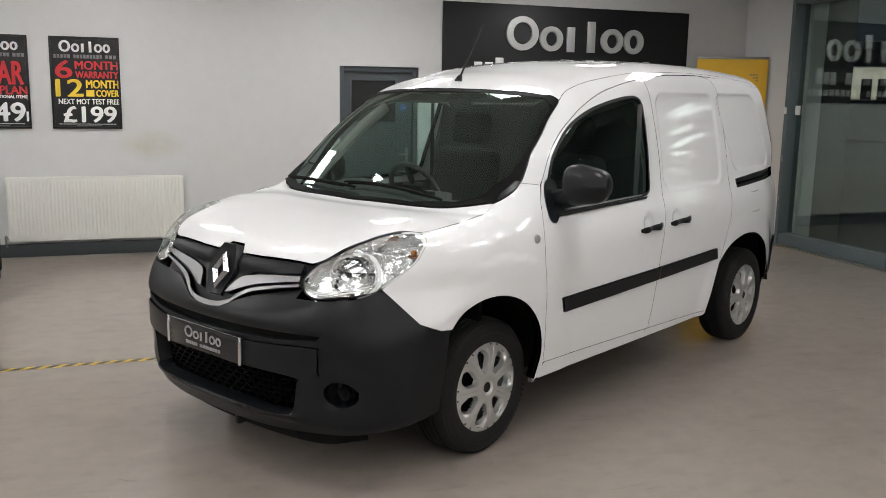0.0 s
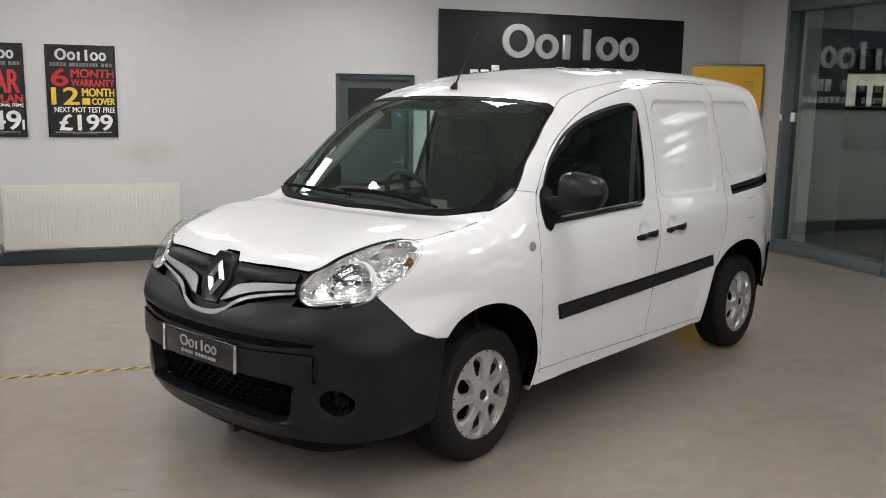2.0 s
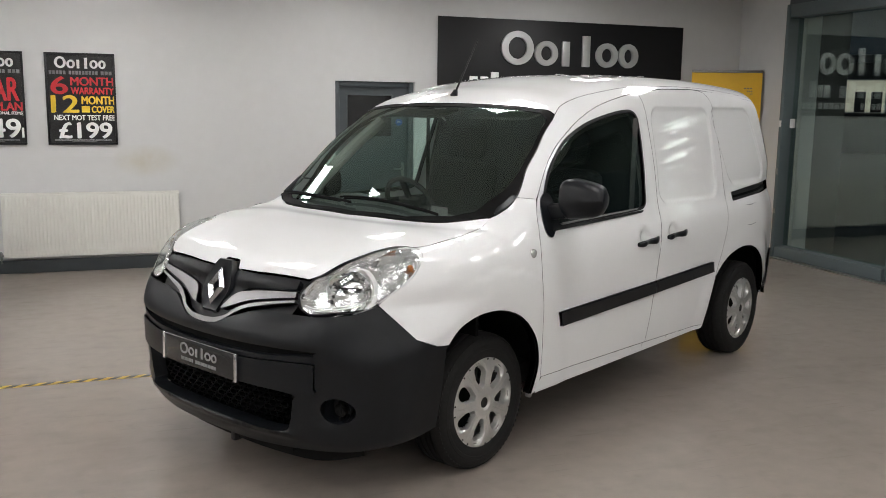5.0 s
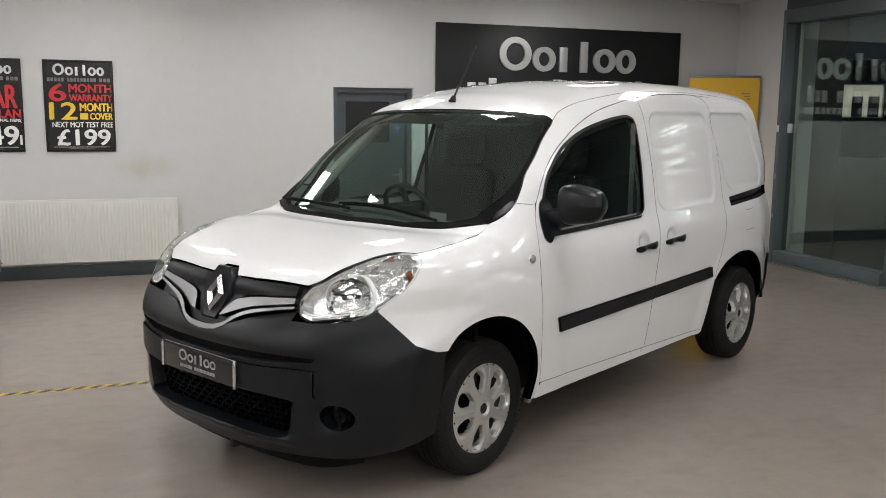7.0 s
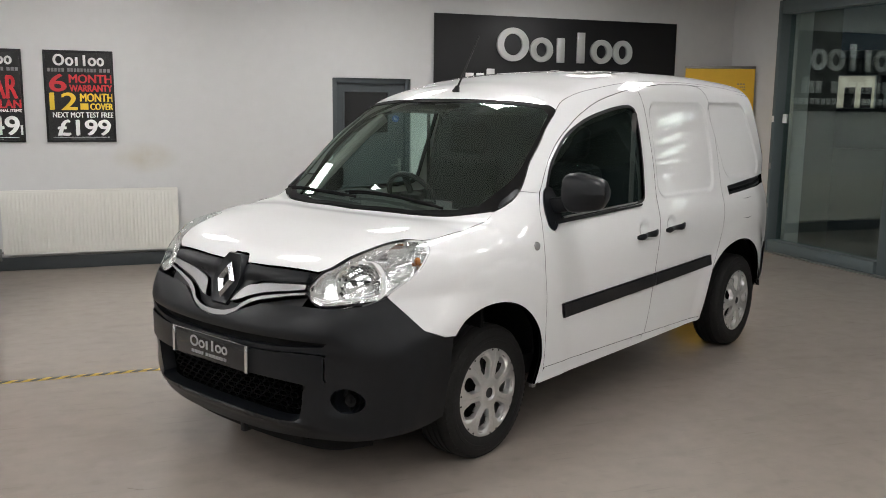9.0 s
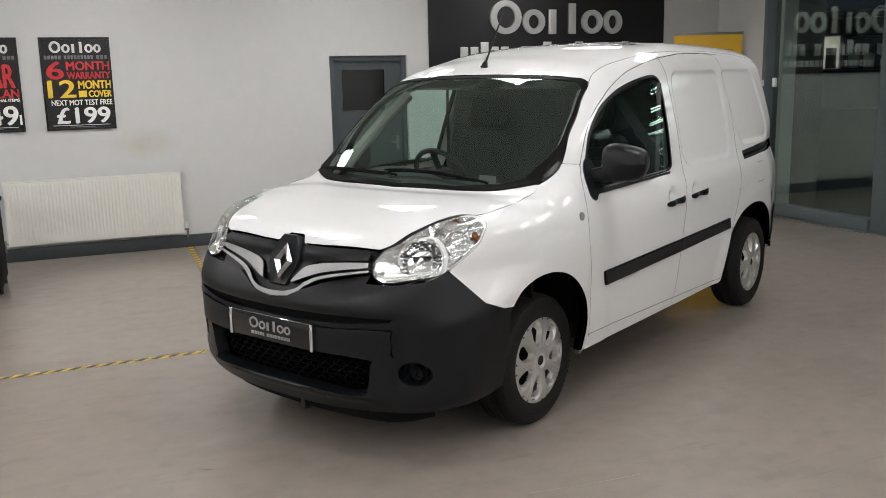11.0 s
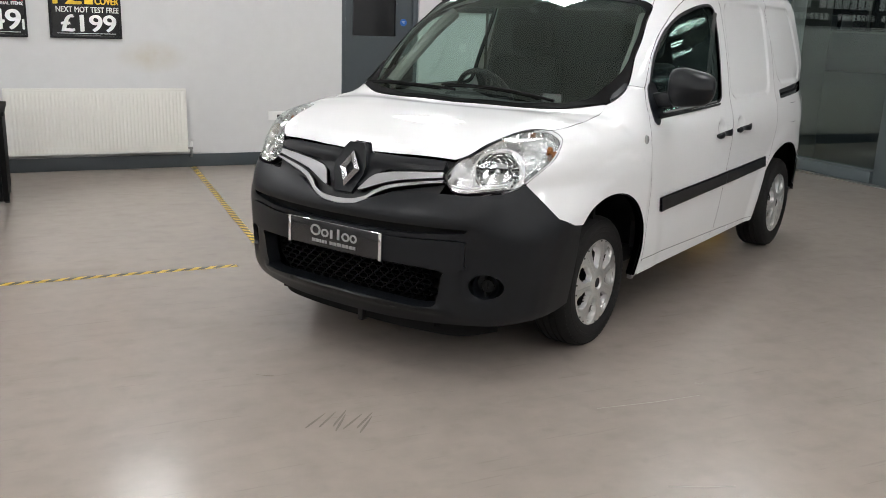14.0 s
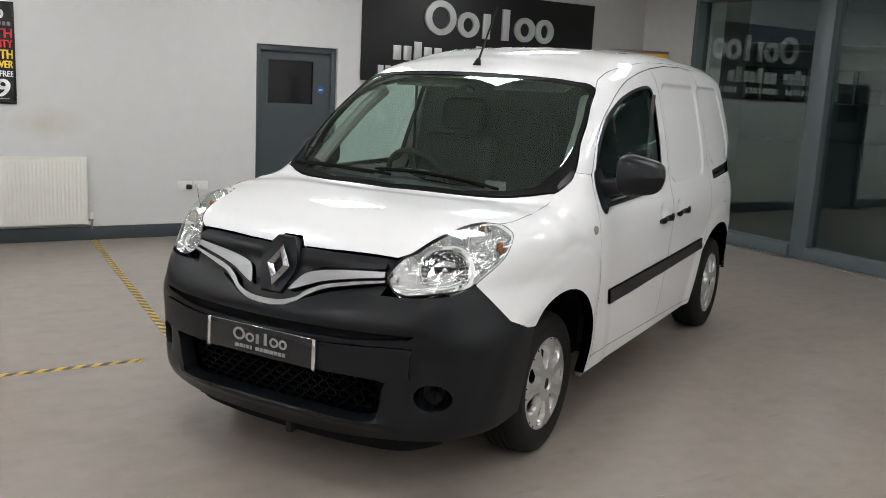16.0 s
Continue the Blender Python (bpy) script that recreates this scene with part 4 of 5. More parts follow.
quarter = (slide_rear[slide_rear.index(SLIDE_REAR[0]):] + [p for p in arch_r if p[1] > .34] + [(3.09, .40), (3.20, .62), (3.245, .66), (3.24, 1.0), (3.225, 1.3), (3.205, 1.6), (3.19, 1.68), (2.6, 1.725), (2.4, 1.735)])
quarter = [p for p in quarter if not (p[0] < 2.04)]
sill = [(.335, .3715), (1.335, .3455), (2.05, .3215), (2.05, .31), (2.03, .298), (.30, .298), (.30, .315)]


def door_handle(parent, y0, y1, z, flip):
    b = bmesh.new()
    n = 17
    rings = []
    for i in range(n):
        u = i / (n - 1)
        y = y0 + (y1 - y0) * u
        p = on_side(y, z + .012 * u)
        end = min(u, 1 - u) * 2
        lift = .014 + .020 * min(1, end * 2.0) ** .7
        thick, tall = .007 + .004 * end, (.0085 + .0085 * min(1, end * 3) ** .6) * (1 + .22 * math.cos(2.2 * math.pi * (u - .86)))
        rings.append([b.verts.new((p.x + lift - .008 + thick * math.cos(a), y, p.z + tall * math.sin(a))) for a in np.linspace(0, 2 * math.pi, 12, endpoint=False)])
    for r0, r1 in zip(rings, rings[1:]):
        for k in range(12):
            b.faces.new([r0[k], r1[k], r1[(k + 1) % 12], r0[(k + 1) % 12]])
    b.faces.new(rings[0])
    b.faces.new(rings[-1][::-1])
    bmesh.ops.recalc_face_normals(b, faces=b.faces[:])
    for v in b.verts:
        v.co.x *= -1 if flip else 1
    if flip:
        bmesh.ops.reverse_faces(b, faces=b.faces[:])
    part("door_handle", b, PLASTIC, parent, "black plastic door handle")


def strip(parent, y0, y1, flip, cut0=0.0, cut1=0.0):
    """The black rubbing strip, rising to the rear."""
    zl = lambda y: .598 + (y - .45) * .028
    zh = lambda y: .668 + (y - .42) * .024
    loop = [(y0 + cut0, zl(y0)), (y1, zl(y1)), (y1 - cut1, zh(y1)), (y0, zh(y0))]
    skin("rubbing_strip", from_side, loop, PLASTIC, parent, "black plastic rubbing strip", lift=.014, rim=.02, gap=0, grid=.05, flip=flip)


def wing_mirror(parent, flip):
    s = -1 if flip else 1
    b = bmesh.new()
    bmesh.ops.create_uvsphere(b, u_segments=28, v_segments=18, radius=1)
    for v in b.verts:
        x, y, z = v.co
        e = 5.0
        k = 1 / max(1e-6, (abs(x) ** e + abs(y) ** e + abs(z) ** e) ** (1 / e))
        x, y, z = x * k, y * k, z * k
        zz = z * .090 - .022 * max(0, x + .35) * (z > 0) + .012 * x * (z < 0)
        tuck = 1 - .22 * max(0, -z - .28)                    # the lower shell is drawn in below a crease
        v.co = (x * .108 * tuck, y * .060 * (1 - .18 * abs(x) ** 2) * tuck - .022 * (1 - z * z) * (z > -.28) - .020 * (z <= -.28) * (1 + z), zz)
        if y > .75:
            v.co.y = .044
    mx, my, mz = (.885, .56, 1.175) if flip else (1.0, .46, 1.21)
    head = pose(mx, my, mz, 0, 0, 12)
    bmesh.ops.transform(b, matrix=head, verts=b.verts)
    for v in b.verts:
        v.co.x *= s
    if flip:
        bmesh.ops.reverse_faces(b, faces=b.faces[:])
    t = part("door_mirror", b, PLASTIC, parent, "black plastic door mirror")
    arm = box((.13, .075, .075), pose(s * .875, my - .005, mz - .065, 0, s * -10, s * 6), .016, 3)
    part("mirror_arm", arm, PLASTIC, t)
    g = lathe([(0, 0), (1, 0), (1, .02), (0, .02)], None, 40)
    bmesh.ops.transform(g, matrix=pose(s * mx, my + .047, mz, -90, 0, s * 12) @ Matrix.Diagonal((.09, .074, .15, 1)), verts=g.verts)
    part("mirror_glass", g, CHROME, t)


def side_panels(flip):
    side = "right" if flip else "left"
    w = skin("front_wing", from_side, wing, PAINT, van, flip=flip, grid=.022, gap=.0006)
    skin("wing_flange", from_top, [(.66, -.42), (.70, -.38), (.75, -.40), (.80, -.42), (.825, -.2), (.80, .095), (.72, .095), (.69, -.25)], PAINT, w, lift=-.002, rim=0, gap=0, flip=flip)
    arc = bend(to_corner(HEAD[7:13]), False, 6)
    skin("lamp_flange", from_corner, [(a * 1.06, b * 1.06) for a, b in arc] + [(a * .97, b * .97) for a, b in arc[::-1]], PAINT, w, lift=-.005, rim=0, gap=0, flip=flip)
    # side repeater
    p = on_side(.222, .972)
    b = lathe([(0, .009), (.012, .008), (.019, .005), (.021, -.004)], pose(p.x * (-1 if flip else 1), .222, .972, 0, -90 if flip else 90), 18)
    part("side_repeater", b, mat("clear_repeater_lens", (.42, .42, .41), .12, metal=.4), w)
    d = skin("front_door", from_side, door_front + door_rear[1:], PAINT, van, holes=[window_loop], flip=flip, grid=.022, gap=.0018)
    skin("window_seal", from_side, window_loop, TRIM, d, holes=[shrink(window_loop, .013)], lift=.002, flip=flip, gap=0, rim=.015, grid=.02)
    g = skin("window_glass", from_side, shrink(window_loop, .012), CAR_GLASS, d, lift=-.008, flip=flip, gap=0, rim=0, grid=.02, edge=.012)
    g.visible_shadow = False
    fin = bend([(.350, 1.05), (.352, 1.10), (.385, 1.185), (.425, 1.225), (.47, 1.20), (.472, 1.09), (.425, 1.055), (.385, 1.027)], True, 4)
    skin("mirror_base", from_side, fin, PLASTIC, d, lift=.006, flip=flip, gap=0, rim=.03)
    waist = [(.40, 1.052), (.80, 1.061), (1.24, 1.072), (1.26, 1.084), (.80, 1.073), (.40, 1.066)]
    skin("waist_seal", from_side, waist, TRIM, d, lift=.009, flip=flip, gap=0, rim=.012)
    # the flange's bright reflection, laid on as a pale grey strip
    ledge = [(.48, 1.074), (.80, 1.082), (1.20, 1.092), (1.205, 1.099), (.80, 1.090), (.48, 1.082)]
    skin("ledge_sheen", from_side, ledge, SHEEN_STRIP, d, lift=.010, flip=flip, gap=0, rim=.012)
    door_handle(d, 1.145, 1.365, .915, flip)
    strip(d, .435, 1.366, flip, .02, 0)
    wing_mirror(d, flip)
    s = skin("sliding_door", from_side, door_rear[::-1] + [(1.8, 1.735)] + slide_rear, PAINT, van, flip=flip, grid=.013, gap=.0014)
    door_handle(s, 1.475, 1.70, .922, flip)
    strip(s, 1.374, 2.10, flip, 0, .015)
    rail = [(2.415, 1.055), (2.75, 1.07), (3.19, 1.085), (3.195, 1.145), (2.8, 1.132), (2.415, 1.108)]
    q = skin("rear_quarter", from_side, quarter, PAINT, van, flip=flip, grid=.014, holes=[rail], gap=.0012)
    skin("rail_channel", from_side, shrink(rail, -.006), TRIM, q, lift=-.022, flip=flip, gap=0, rim=0)
    skin("door_rail", from_side, [(2.42, 1.072), (3.18, 1.102), (3.18, 1.116), (2.42, 1.086)], LINER, q, lift=-.012, flip=flip, gap=0, rim=.01)
    skin("tail_lamp", from_side, [(3.205, 1.16), (3.215, 1.16), (3.20, 1.45), (3.19, 1.45)], TRIM, q, lift=.002, flip=flip, gap=0, rim=.01, edge=.005)
    for z, y0, y1 in ((1.02, 2.60, 2.76), (.893, 2.58, 2.74)):
        skin("fuel_flap_edge", from_side, bend([(y0, z), ((y0 + y1) / 2, z - .008), (y1, z), ((y0 + y1) / 2, z - .004)], True, 4), GREY, q, lift=.0015, flip=flip, gap=0, rim=.002, edge=.005)
    skin("sill", from_side, sill, PAINT, van, flip=flip, gap=.0004)
    skin("roof_rail_panel", from_side, pillar, PAINT, van, flip=flip, gap=0.001)
    # dark lips round the arches
    for arch, name in ((arch_f, "front_arch_lip"), (arch_r, "rear_arch_lip")):
        c = np.mean(np.array(arch), 0)
        inner = [tuple(c + (np.array(p) - c) * .975) for p in arch]
        skin(name, from_side, arch + inner[::-1], LINER, van, lift=-.012, flip=flip, gap=0, rim=.03, grid=.05)


for flip in (False, True):
    side_panels(flip)

# roof
gx = [(p[0], p[1]) for p in cast(*from_side(np.array([g for g in gutter])))]
SCREEN_TOP = [gx[0], (.618, .698), (.565, .683), (.472, .668), (.32, .634), (.153, .610), (0, .602)]
top_edge = smooth_line(SCREEN_TOP)
half = top_edge[::-1][:-1] + gx + [(.55, 3.215), (.3, 3.235), (0, 3.24)]
roof = skin("roof", from_top, half + [(-x, y) for x, y in half[::-1][1:-1]], PAINT, van, grid=.04, gap=.0005)
aerial = part("aerial", tube([(0, .70, 1.675), (0, .715, 1.705)], .022, 14, taper=.012), TRIM, roof, "black roof aerial")
part("mast", tube([(0, .715, 1.70), (0, .81, 1.85), (0, .90, 1.99)], .0058, 8, taper=.0038), TRIM, aerial)
for x in (-.5, .5):
    part("roof_plug", lathe([(0, .006), (.02, .004), (.024, 0)], pose(x, 1.5, float(cast(*from_top(np.array([[x, 1.5]])))[0][2]) - .001), 16), TRIM, roof)

# bonnet
NOTCH = [(0, -.742), (.043, -.742), (.078, -.778), (.2, -.772), (.34, -.757), (.44, -.745)]
front_half = NOTCH + smooth_line(BONNET_SIDE)
BACK = [(.735, .102), (.686, .064), (.636, .030), (.53, -.025), (.38, -.060), (.19, -.077), (0, -.090)]
bon = front_half + smooth_line(BACK)[1:]
bonnet = skin("bonnet", from_top, bon + [(-x, y) for x, y in bon[::-1][1:-1]], PAINT, van, grid=.022, gap=.0009)

# windscreen with black border
edge_side = [(p[0], p[1]) for p in cast(*from_side(np.array(screen_side)))]
glass_half = smooth_line([(x, y) for x, y in BACK[::-1]]) + edge_side[1:] + top_edge[1:]
screen = glass_half + [(-x, y) for x, y in glass_half[::-1][1:-1]]
ws = skin("windscreen", from_top, screen, CAR_GLASS, van, lift=-.004, gap=.004, rim=0, grid=.05)
ws.visible_shadow = False
inner_half = [(0, -.054), (.35, -.028), (.56, .037), (.65, .10)] + [(x - .026 - .25 * max(0, .36 - y), y + .006) for x, y in edge_side[18:-3]] + [(.60, .658), (.472, .634), (.32, .600), (.153, .576), (0, .568)]
inner = inner_half + [(-x, y) for x, y in inner_half[::-1][1:-1]]
skin("windscreen_border", from_top, screen, SCUTTLE, ws, holes=[inner], lift=-.002, gap=.003, rim=.008, grid=.03)
cowl_half = smooth_line([(x, y) for x, y in BACK[::-1]]) + [(.69, .108), (.6, .045), (.35, -.034), (0, -.060)]
cowl = cowl_half[:-1] + [(-x, y) for x, y in cowl_half[::-1]][:-1]
skin("scuttle_panel", from_top, cowl, SCUTTLE, van, "black plastic scuttle below the windscreen", lift=.004, gap=.006, rim=.01)
for flip in (False, True):
    skin("scuttle_corner", from_side, bend([(.13, 1.141), (.17, 1.159), (.212, 1.179), (.256, 1.209), (.246, 1.217), (.20, 1.190), (.16, 1.168)], True, 4), PLASTIC, van, lift=.007, rim=.012, gap=0, flip=flip)
for pts in ([(.52, .0), (.30, .0), (-.02, -.005), (-.12, -.01)], [(-.02, -.035), (-.3, -.005), (-.58, .05), (-.66, .07)]):
    P = cast(*from_top(np.array(smooth_line(pts, 8))))
    w = part("wiper", tube([tuple(p + (0, -.008, .022)) for p in P], .007, 8, taper=.005), SCUTTLE, van, "black wiper at rest on the windscreen")
    part("wiper_blade", tube([tuple(p + (0, .02, .012)) for p in P[4:]], .007, 6), SCUTTLE, w)


# front bumper, seen all round from an axis behind it
def turn(x, y):
    return math.degrees(math.atan2(x, -(y + .1))) / 100


def round_line(pts):
    return [(turn(x, y), z) for x, y, z in pts]


BUMPER_TOP = [(.883, -.347, .657), (.878, -.40, .664), (.86, -.494, .702), (.801, -.562, .784), (.757, -.612, .844), (.74, -.632, .838), (.701, -.71, .815), (.594, -.79, .804), (.497, -.81, .803),
              (.36, -.82, .80), (.253, -.835, .787), (.18, -.86, .757), (.10, -.885, .720), (0, -.895, .706)]
BUMPER_LOW = [(0, -.89, .238), (.3, -.88, .240), (.5, -.83, .247), (.7, -.70, .258), (.80, -.58, .272), (.85, -.45, .29), (.862, -.375, .31)]
half = round_line(BUMPER_TOP)[::-1] + [(turn(.872, -.357), .5)] + round_line(BUMPER_LOW)[::-1]
bumper_loop = half + [(-a, z) for a, z in half[::-1][1:-1]]
flat_round = lambda pts: [(turn(x, float(cast(*from_front(np.array([[x, z]])))[0][1])), z) for x, z in pts]
GRILLE = [(-.51, .492), (-.25, .50), (.25, .50), (.505, .488), (.512, .46), (.495, .365), (.45, .332), (.2, .336), (-.2, .336), (-.45, .332), (-.495, .365), (-.512, .46)]
SLOT = [(-.60, .655), (-.4, .637), (0, .630), (.4, .637), (.60, .655), (.62, .668), (.4, .668), (0, .664), (-.4, .668), (-.62, .668)]
FOG = [(.683 + .058 * math.cos(k * math.pi / 12), .434 + .05 * math.sin(k * math.pi / 12)) for k in range(24)]


def bumper_shape(P):
    """The ledge over the slot, the beam and the lower corner fold."""
    x, z = abs(P[:, 0]), P[:, 2]
    ledge = .016 * step(z, .655, .69) * (1 - step(z, .70, .80)) * (1 - step(x, .55, .72))
    fold = -.012 * step(x, .60, .63) * (1 - step(x, .64, .75)) * step(z, .36, .40) * (1 - step(z, .58, .64))
    lip = .016 * step(z, .295, .318) * (1 - step(z, .326, .345)) * (1 - step(x, .48, .56)) - .01 * (1 - step(z, .25, .30))
    return ledge + fold + lip


fogs = [flat_round(FOG), [(-a, z) for a, z in flat_round(FOG)]]
bumper = skin("front_bumper", from_round, bumper_loop, PLASTIC, van, "unpainted dark grained plastic front bumper",
              holes=[bend(flat_round(GRILLE), True, 4), flat_round(SLOT)] + fogs, grid=.016, rim=.06, gap=.002, edge=.01, shape=bumper_shape)
skin("slot_backing", from_round, shrink(flat_round(SLOT), -.012), LINER, bumper, lift=-.03, rim=0, gap=0)
skin("grille_backing", from_round, shrink(flat_round(GRILLE), -.05), LINER, bumper, lift=-.10, rim=0, gap=0)
mesh = bmesh.new()
for row in range(7):                                       # honeycomb of the lower grille
    z = .347 + row * .0235
    for k in range(17):
        x = -.47 + k * .0575 + (row % 2) * .02875
        if abs(x) > .44 - (.03 if row < 1 else 0):
            continue
        p = cast(*from_front(np.array([[x, z]])))[0]
        cell = [(.030, 0), (.019, .0125), (-.019, .0125), (-.030, 0), (-.019, -.0125), (.019, -.0125)]
        ring = []
        for s, y in ((1.0, -.012), (.74, -.012), (1.0, .03), (.74, .03)):
            ring.append([mesh.verts.new((p[0] + a * s, p[1] + y + .075, z + b * s)) for a, b in cell])
        for i in range(6):
            j = (i + 1) % 6
            for a, b in ((0, 1), (1, 3), (0, 2)):
                mesh.faces.new([ring[a][i], ring[a][j], ring[b][j], ring[b][i]])
bmesh.ops.recalc_face_normals(mesh, faces=mesh.faces[:])
part("grille_mesh", mesh, MESH_BLACK, bumper, "black honeycomb grille mesh", flat=True)
skin("bumper_beam", from_round, bend(flat_round([(-.585, .502), (-.3, .506), (0, .507), (.3, .506), (.585, .502), (.605, .53), (.606, .60), (.585, .622), (.3, .612), (0, .606), (-.3, .612), (-.585, .622), (-.606, .60), (-.605, .53)]), True, 4), PLASTIC, bumper,
     lift=.010, rim=.012, gap=0, grid=.03)
for s in (1, -1):
    p = cast(*from_front(np.array([[.683, .434]])))[0]
    b = lathe([(.055, .004), (.052, .014), (.046, .05), (.04, .06), (0, .06)], None, 32)
    bmesh.ops.transform(b, matrix=Vector((-s * .42, .9, .04)).to_track_quat("Z", "Y").to_matrix().to_4x4(), verts=b.verts)
    bmesh.ops.transform(b, matrix=pose(s * (p[0] - .004), p[1] + .010, p[2]), verts=b.verts)
    f = part("fog_lamp_recess", b, PLASTIC, bumper)
    c = lathe([(0, .0), (.02, .004), (.028, .012), (.028, .02)], None, 20)
    bmesh.ops.transform(c, matrix=pose(s * p[0] - s * .012, p[1] + .045, p[2], 90, 0, s * 20), verts=c.verts)
    part("blanking_cap", c, LINER, f)

# grille between the headlights
GR = [(-.485, .872), (-.46, .80), (-.25, .788), (-.17, .75), (-.09, .71), (0, .70), (.09, .71), (.17, .75), (.25, .788), (.46, .80), (.485, .872), (.47, .935), (.2, .936), (0, .94), (-.2, .936), (-.47, .935)]
grille = skin("upper_grille", from_front, GR, TRIM, van, "black upper grille with satin silver strips", lift=-.022, rim=0, gap=0)
for s in (1, -1):
    bar = [(.07, .922), (.2, .922), (.455, .923), (.468, .905), (.462, .884), (.39, .876), (.2, .864), (.13, .835), (.095, .80), (.07, .79)]
    skin("grille_bar", from_front, [(s * x, z) for x, z in bar], PLASTIC, grille, lift=-.006, rim=.03, gap=.003, grid=.012,
         shape=lambda P: .017 * np.sqrt(np.clip(1 - ((P[:, 2] - .896) / .031) ** 2, 0, 1)) * step(abs(P[:, 0]), .06, .12))
    wing_strip = [(.463, .879), (.332, .869), (.206, .853), (.134, .831), (.088, .774), (.118, .779), (.229, .818), (.345, .841), (.466, .859)]
    skin("silver_strip", from_front, bend([(s * x, z) for x, z in wing_strip], True, 4, sharp=(0, 4, 8)), SATIN, grille, lift=.006, rim=.03, gap=0, grid=.015)
VEE = [(.472, .849), (.353, .830), (.24, .807), (.176, .779), (.141, .753), (.076, .734), (0, .729)]
vee_up = smooth_line(VEE)
vee_low = smooth_line([(.476, .841), (.361, .820), (.25, .795), (.186, .766), (.146, .740), (.08, .716), (0, .709)])
vee = vee_up + [(-x, z) for x, z in vee_up[::-1][1:]] + [(-x, z) for x, z in vee_low] + vee_low[::-1][1:]
skin("silver_lower_strip", from_front, vee, SATIN, grille, lift=.008, rim=.03, gap=0, grid=.015)
SHIELD = [(-.042, .124), (.042, .124), (.062, .098), (.092, .02), (.09, -.02), (.052, -.108), (-.052, -.108), (-.09, -.02), (-.092, .02), (-.062, .098)]
shield = bmesh.new()                                       # a moulded surround, leaning back a little
back, mid, front, inner = ([shield.verts.new((x * k, v * k, h)) for x, v in SHIELD] for k, h in ((1.02, -.10), (1.0, -.006), (.95, .004), (.80, -.004)))
for r0, r1 in ((back, mid), (mid, front), (front, inner)):
    for i in range(len(SHIELD)):
        j = (i + 1) % len(SHIELD)
        shield.faces.new([r0[i], r0[j], r1[j], r1[i]])
shield.faces.new(inner)
bmesh.ops.recalc_face_normals(shield, faces=shield.faces[:])
part("badge_shield", shield, PLASTIC, grille, m=pose(0, -.834, .848, 66))
badge = bmesh.new()
for a0, sx in ((0, 1), (1, -1)):                            # plain chrome lozenge
    out = [(0, .082), (sx * .060, 0), (0, -.082)]
    inn = [(0, .034), (sx * .019, 0), (0, -.034)]
    ridge = [(0, .060), (sx * .040, 0), (0, -.060)]
    O, I, R = ([badge.verts.new((x, y, h)) for x, y in q] for q, h in ((out, 0), (inn, 0), (ridge, .014)))
    for k in (0, 1):
        badge.faces.new([O[k], O[k + 1], R[k + 1], R[k]])
        badge.faces.new([R[k], R[k + 1], I[k + 1], I[k]])
bmesh.ops.recalc_face_normals(badge, faces=badge.faces[:])
bmesh.ops.solidify(badge, geom=badge.faces[:], thickness=.002)
part("badge", badge, BADGE_CHROME, grille, "plain chrome lozenge badge", m=pose(0, -.840, .850, 66), flat=True)


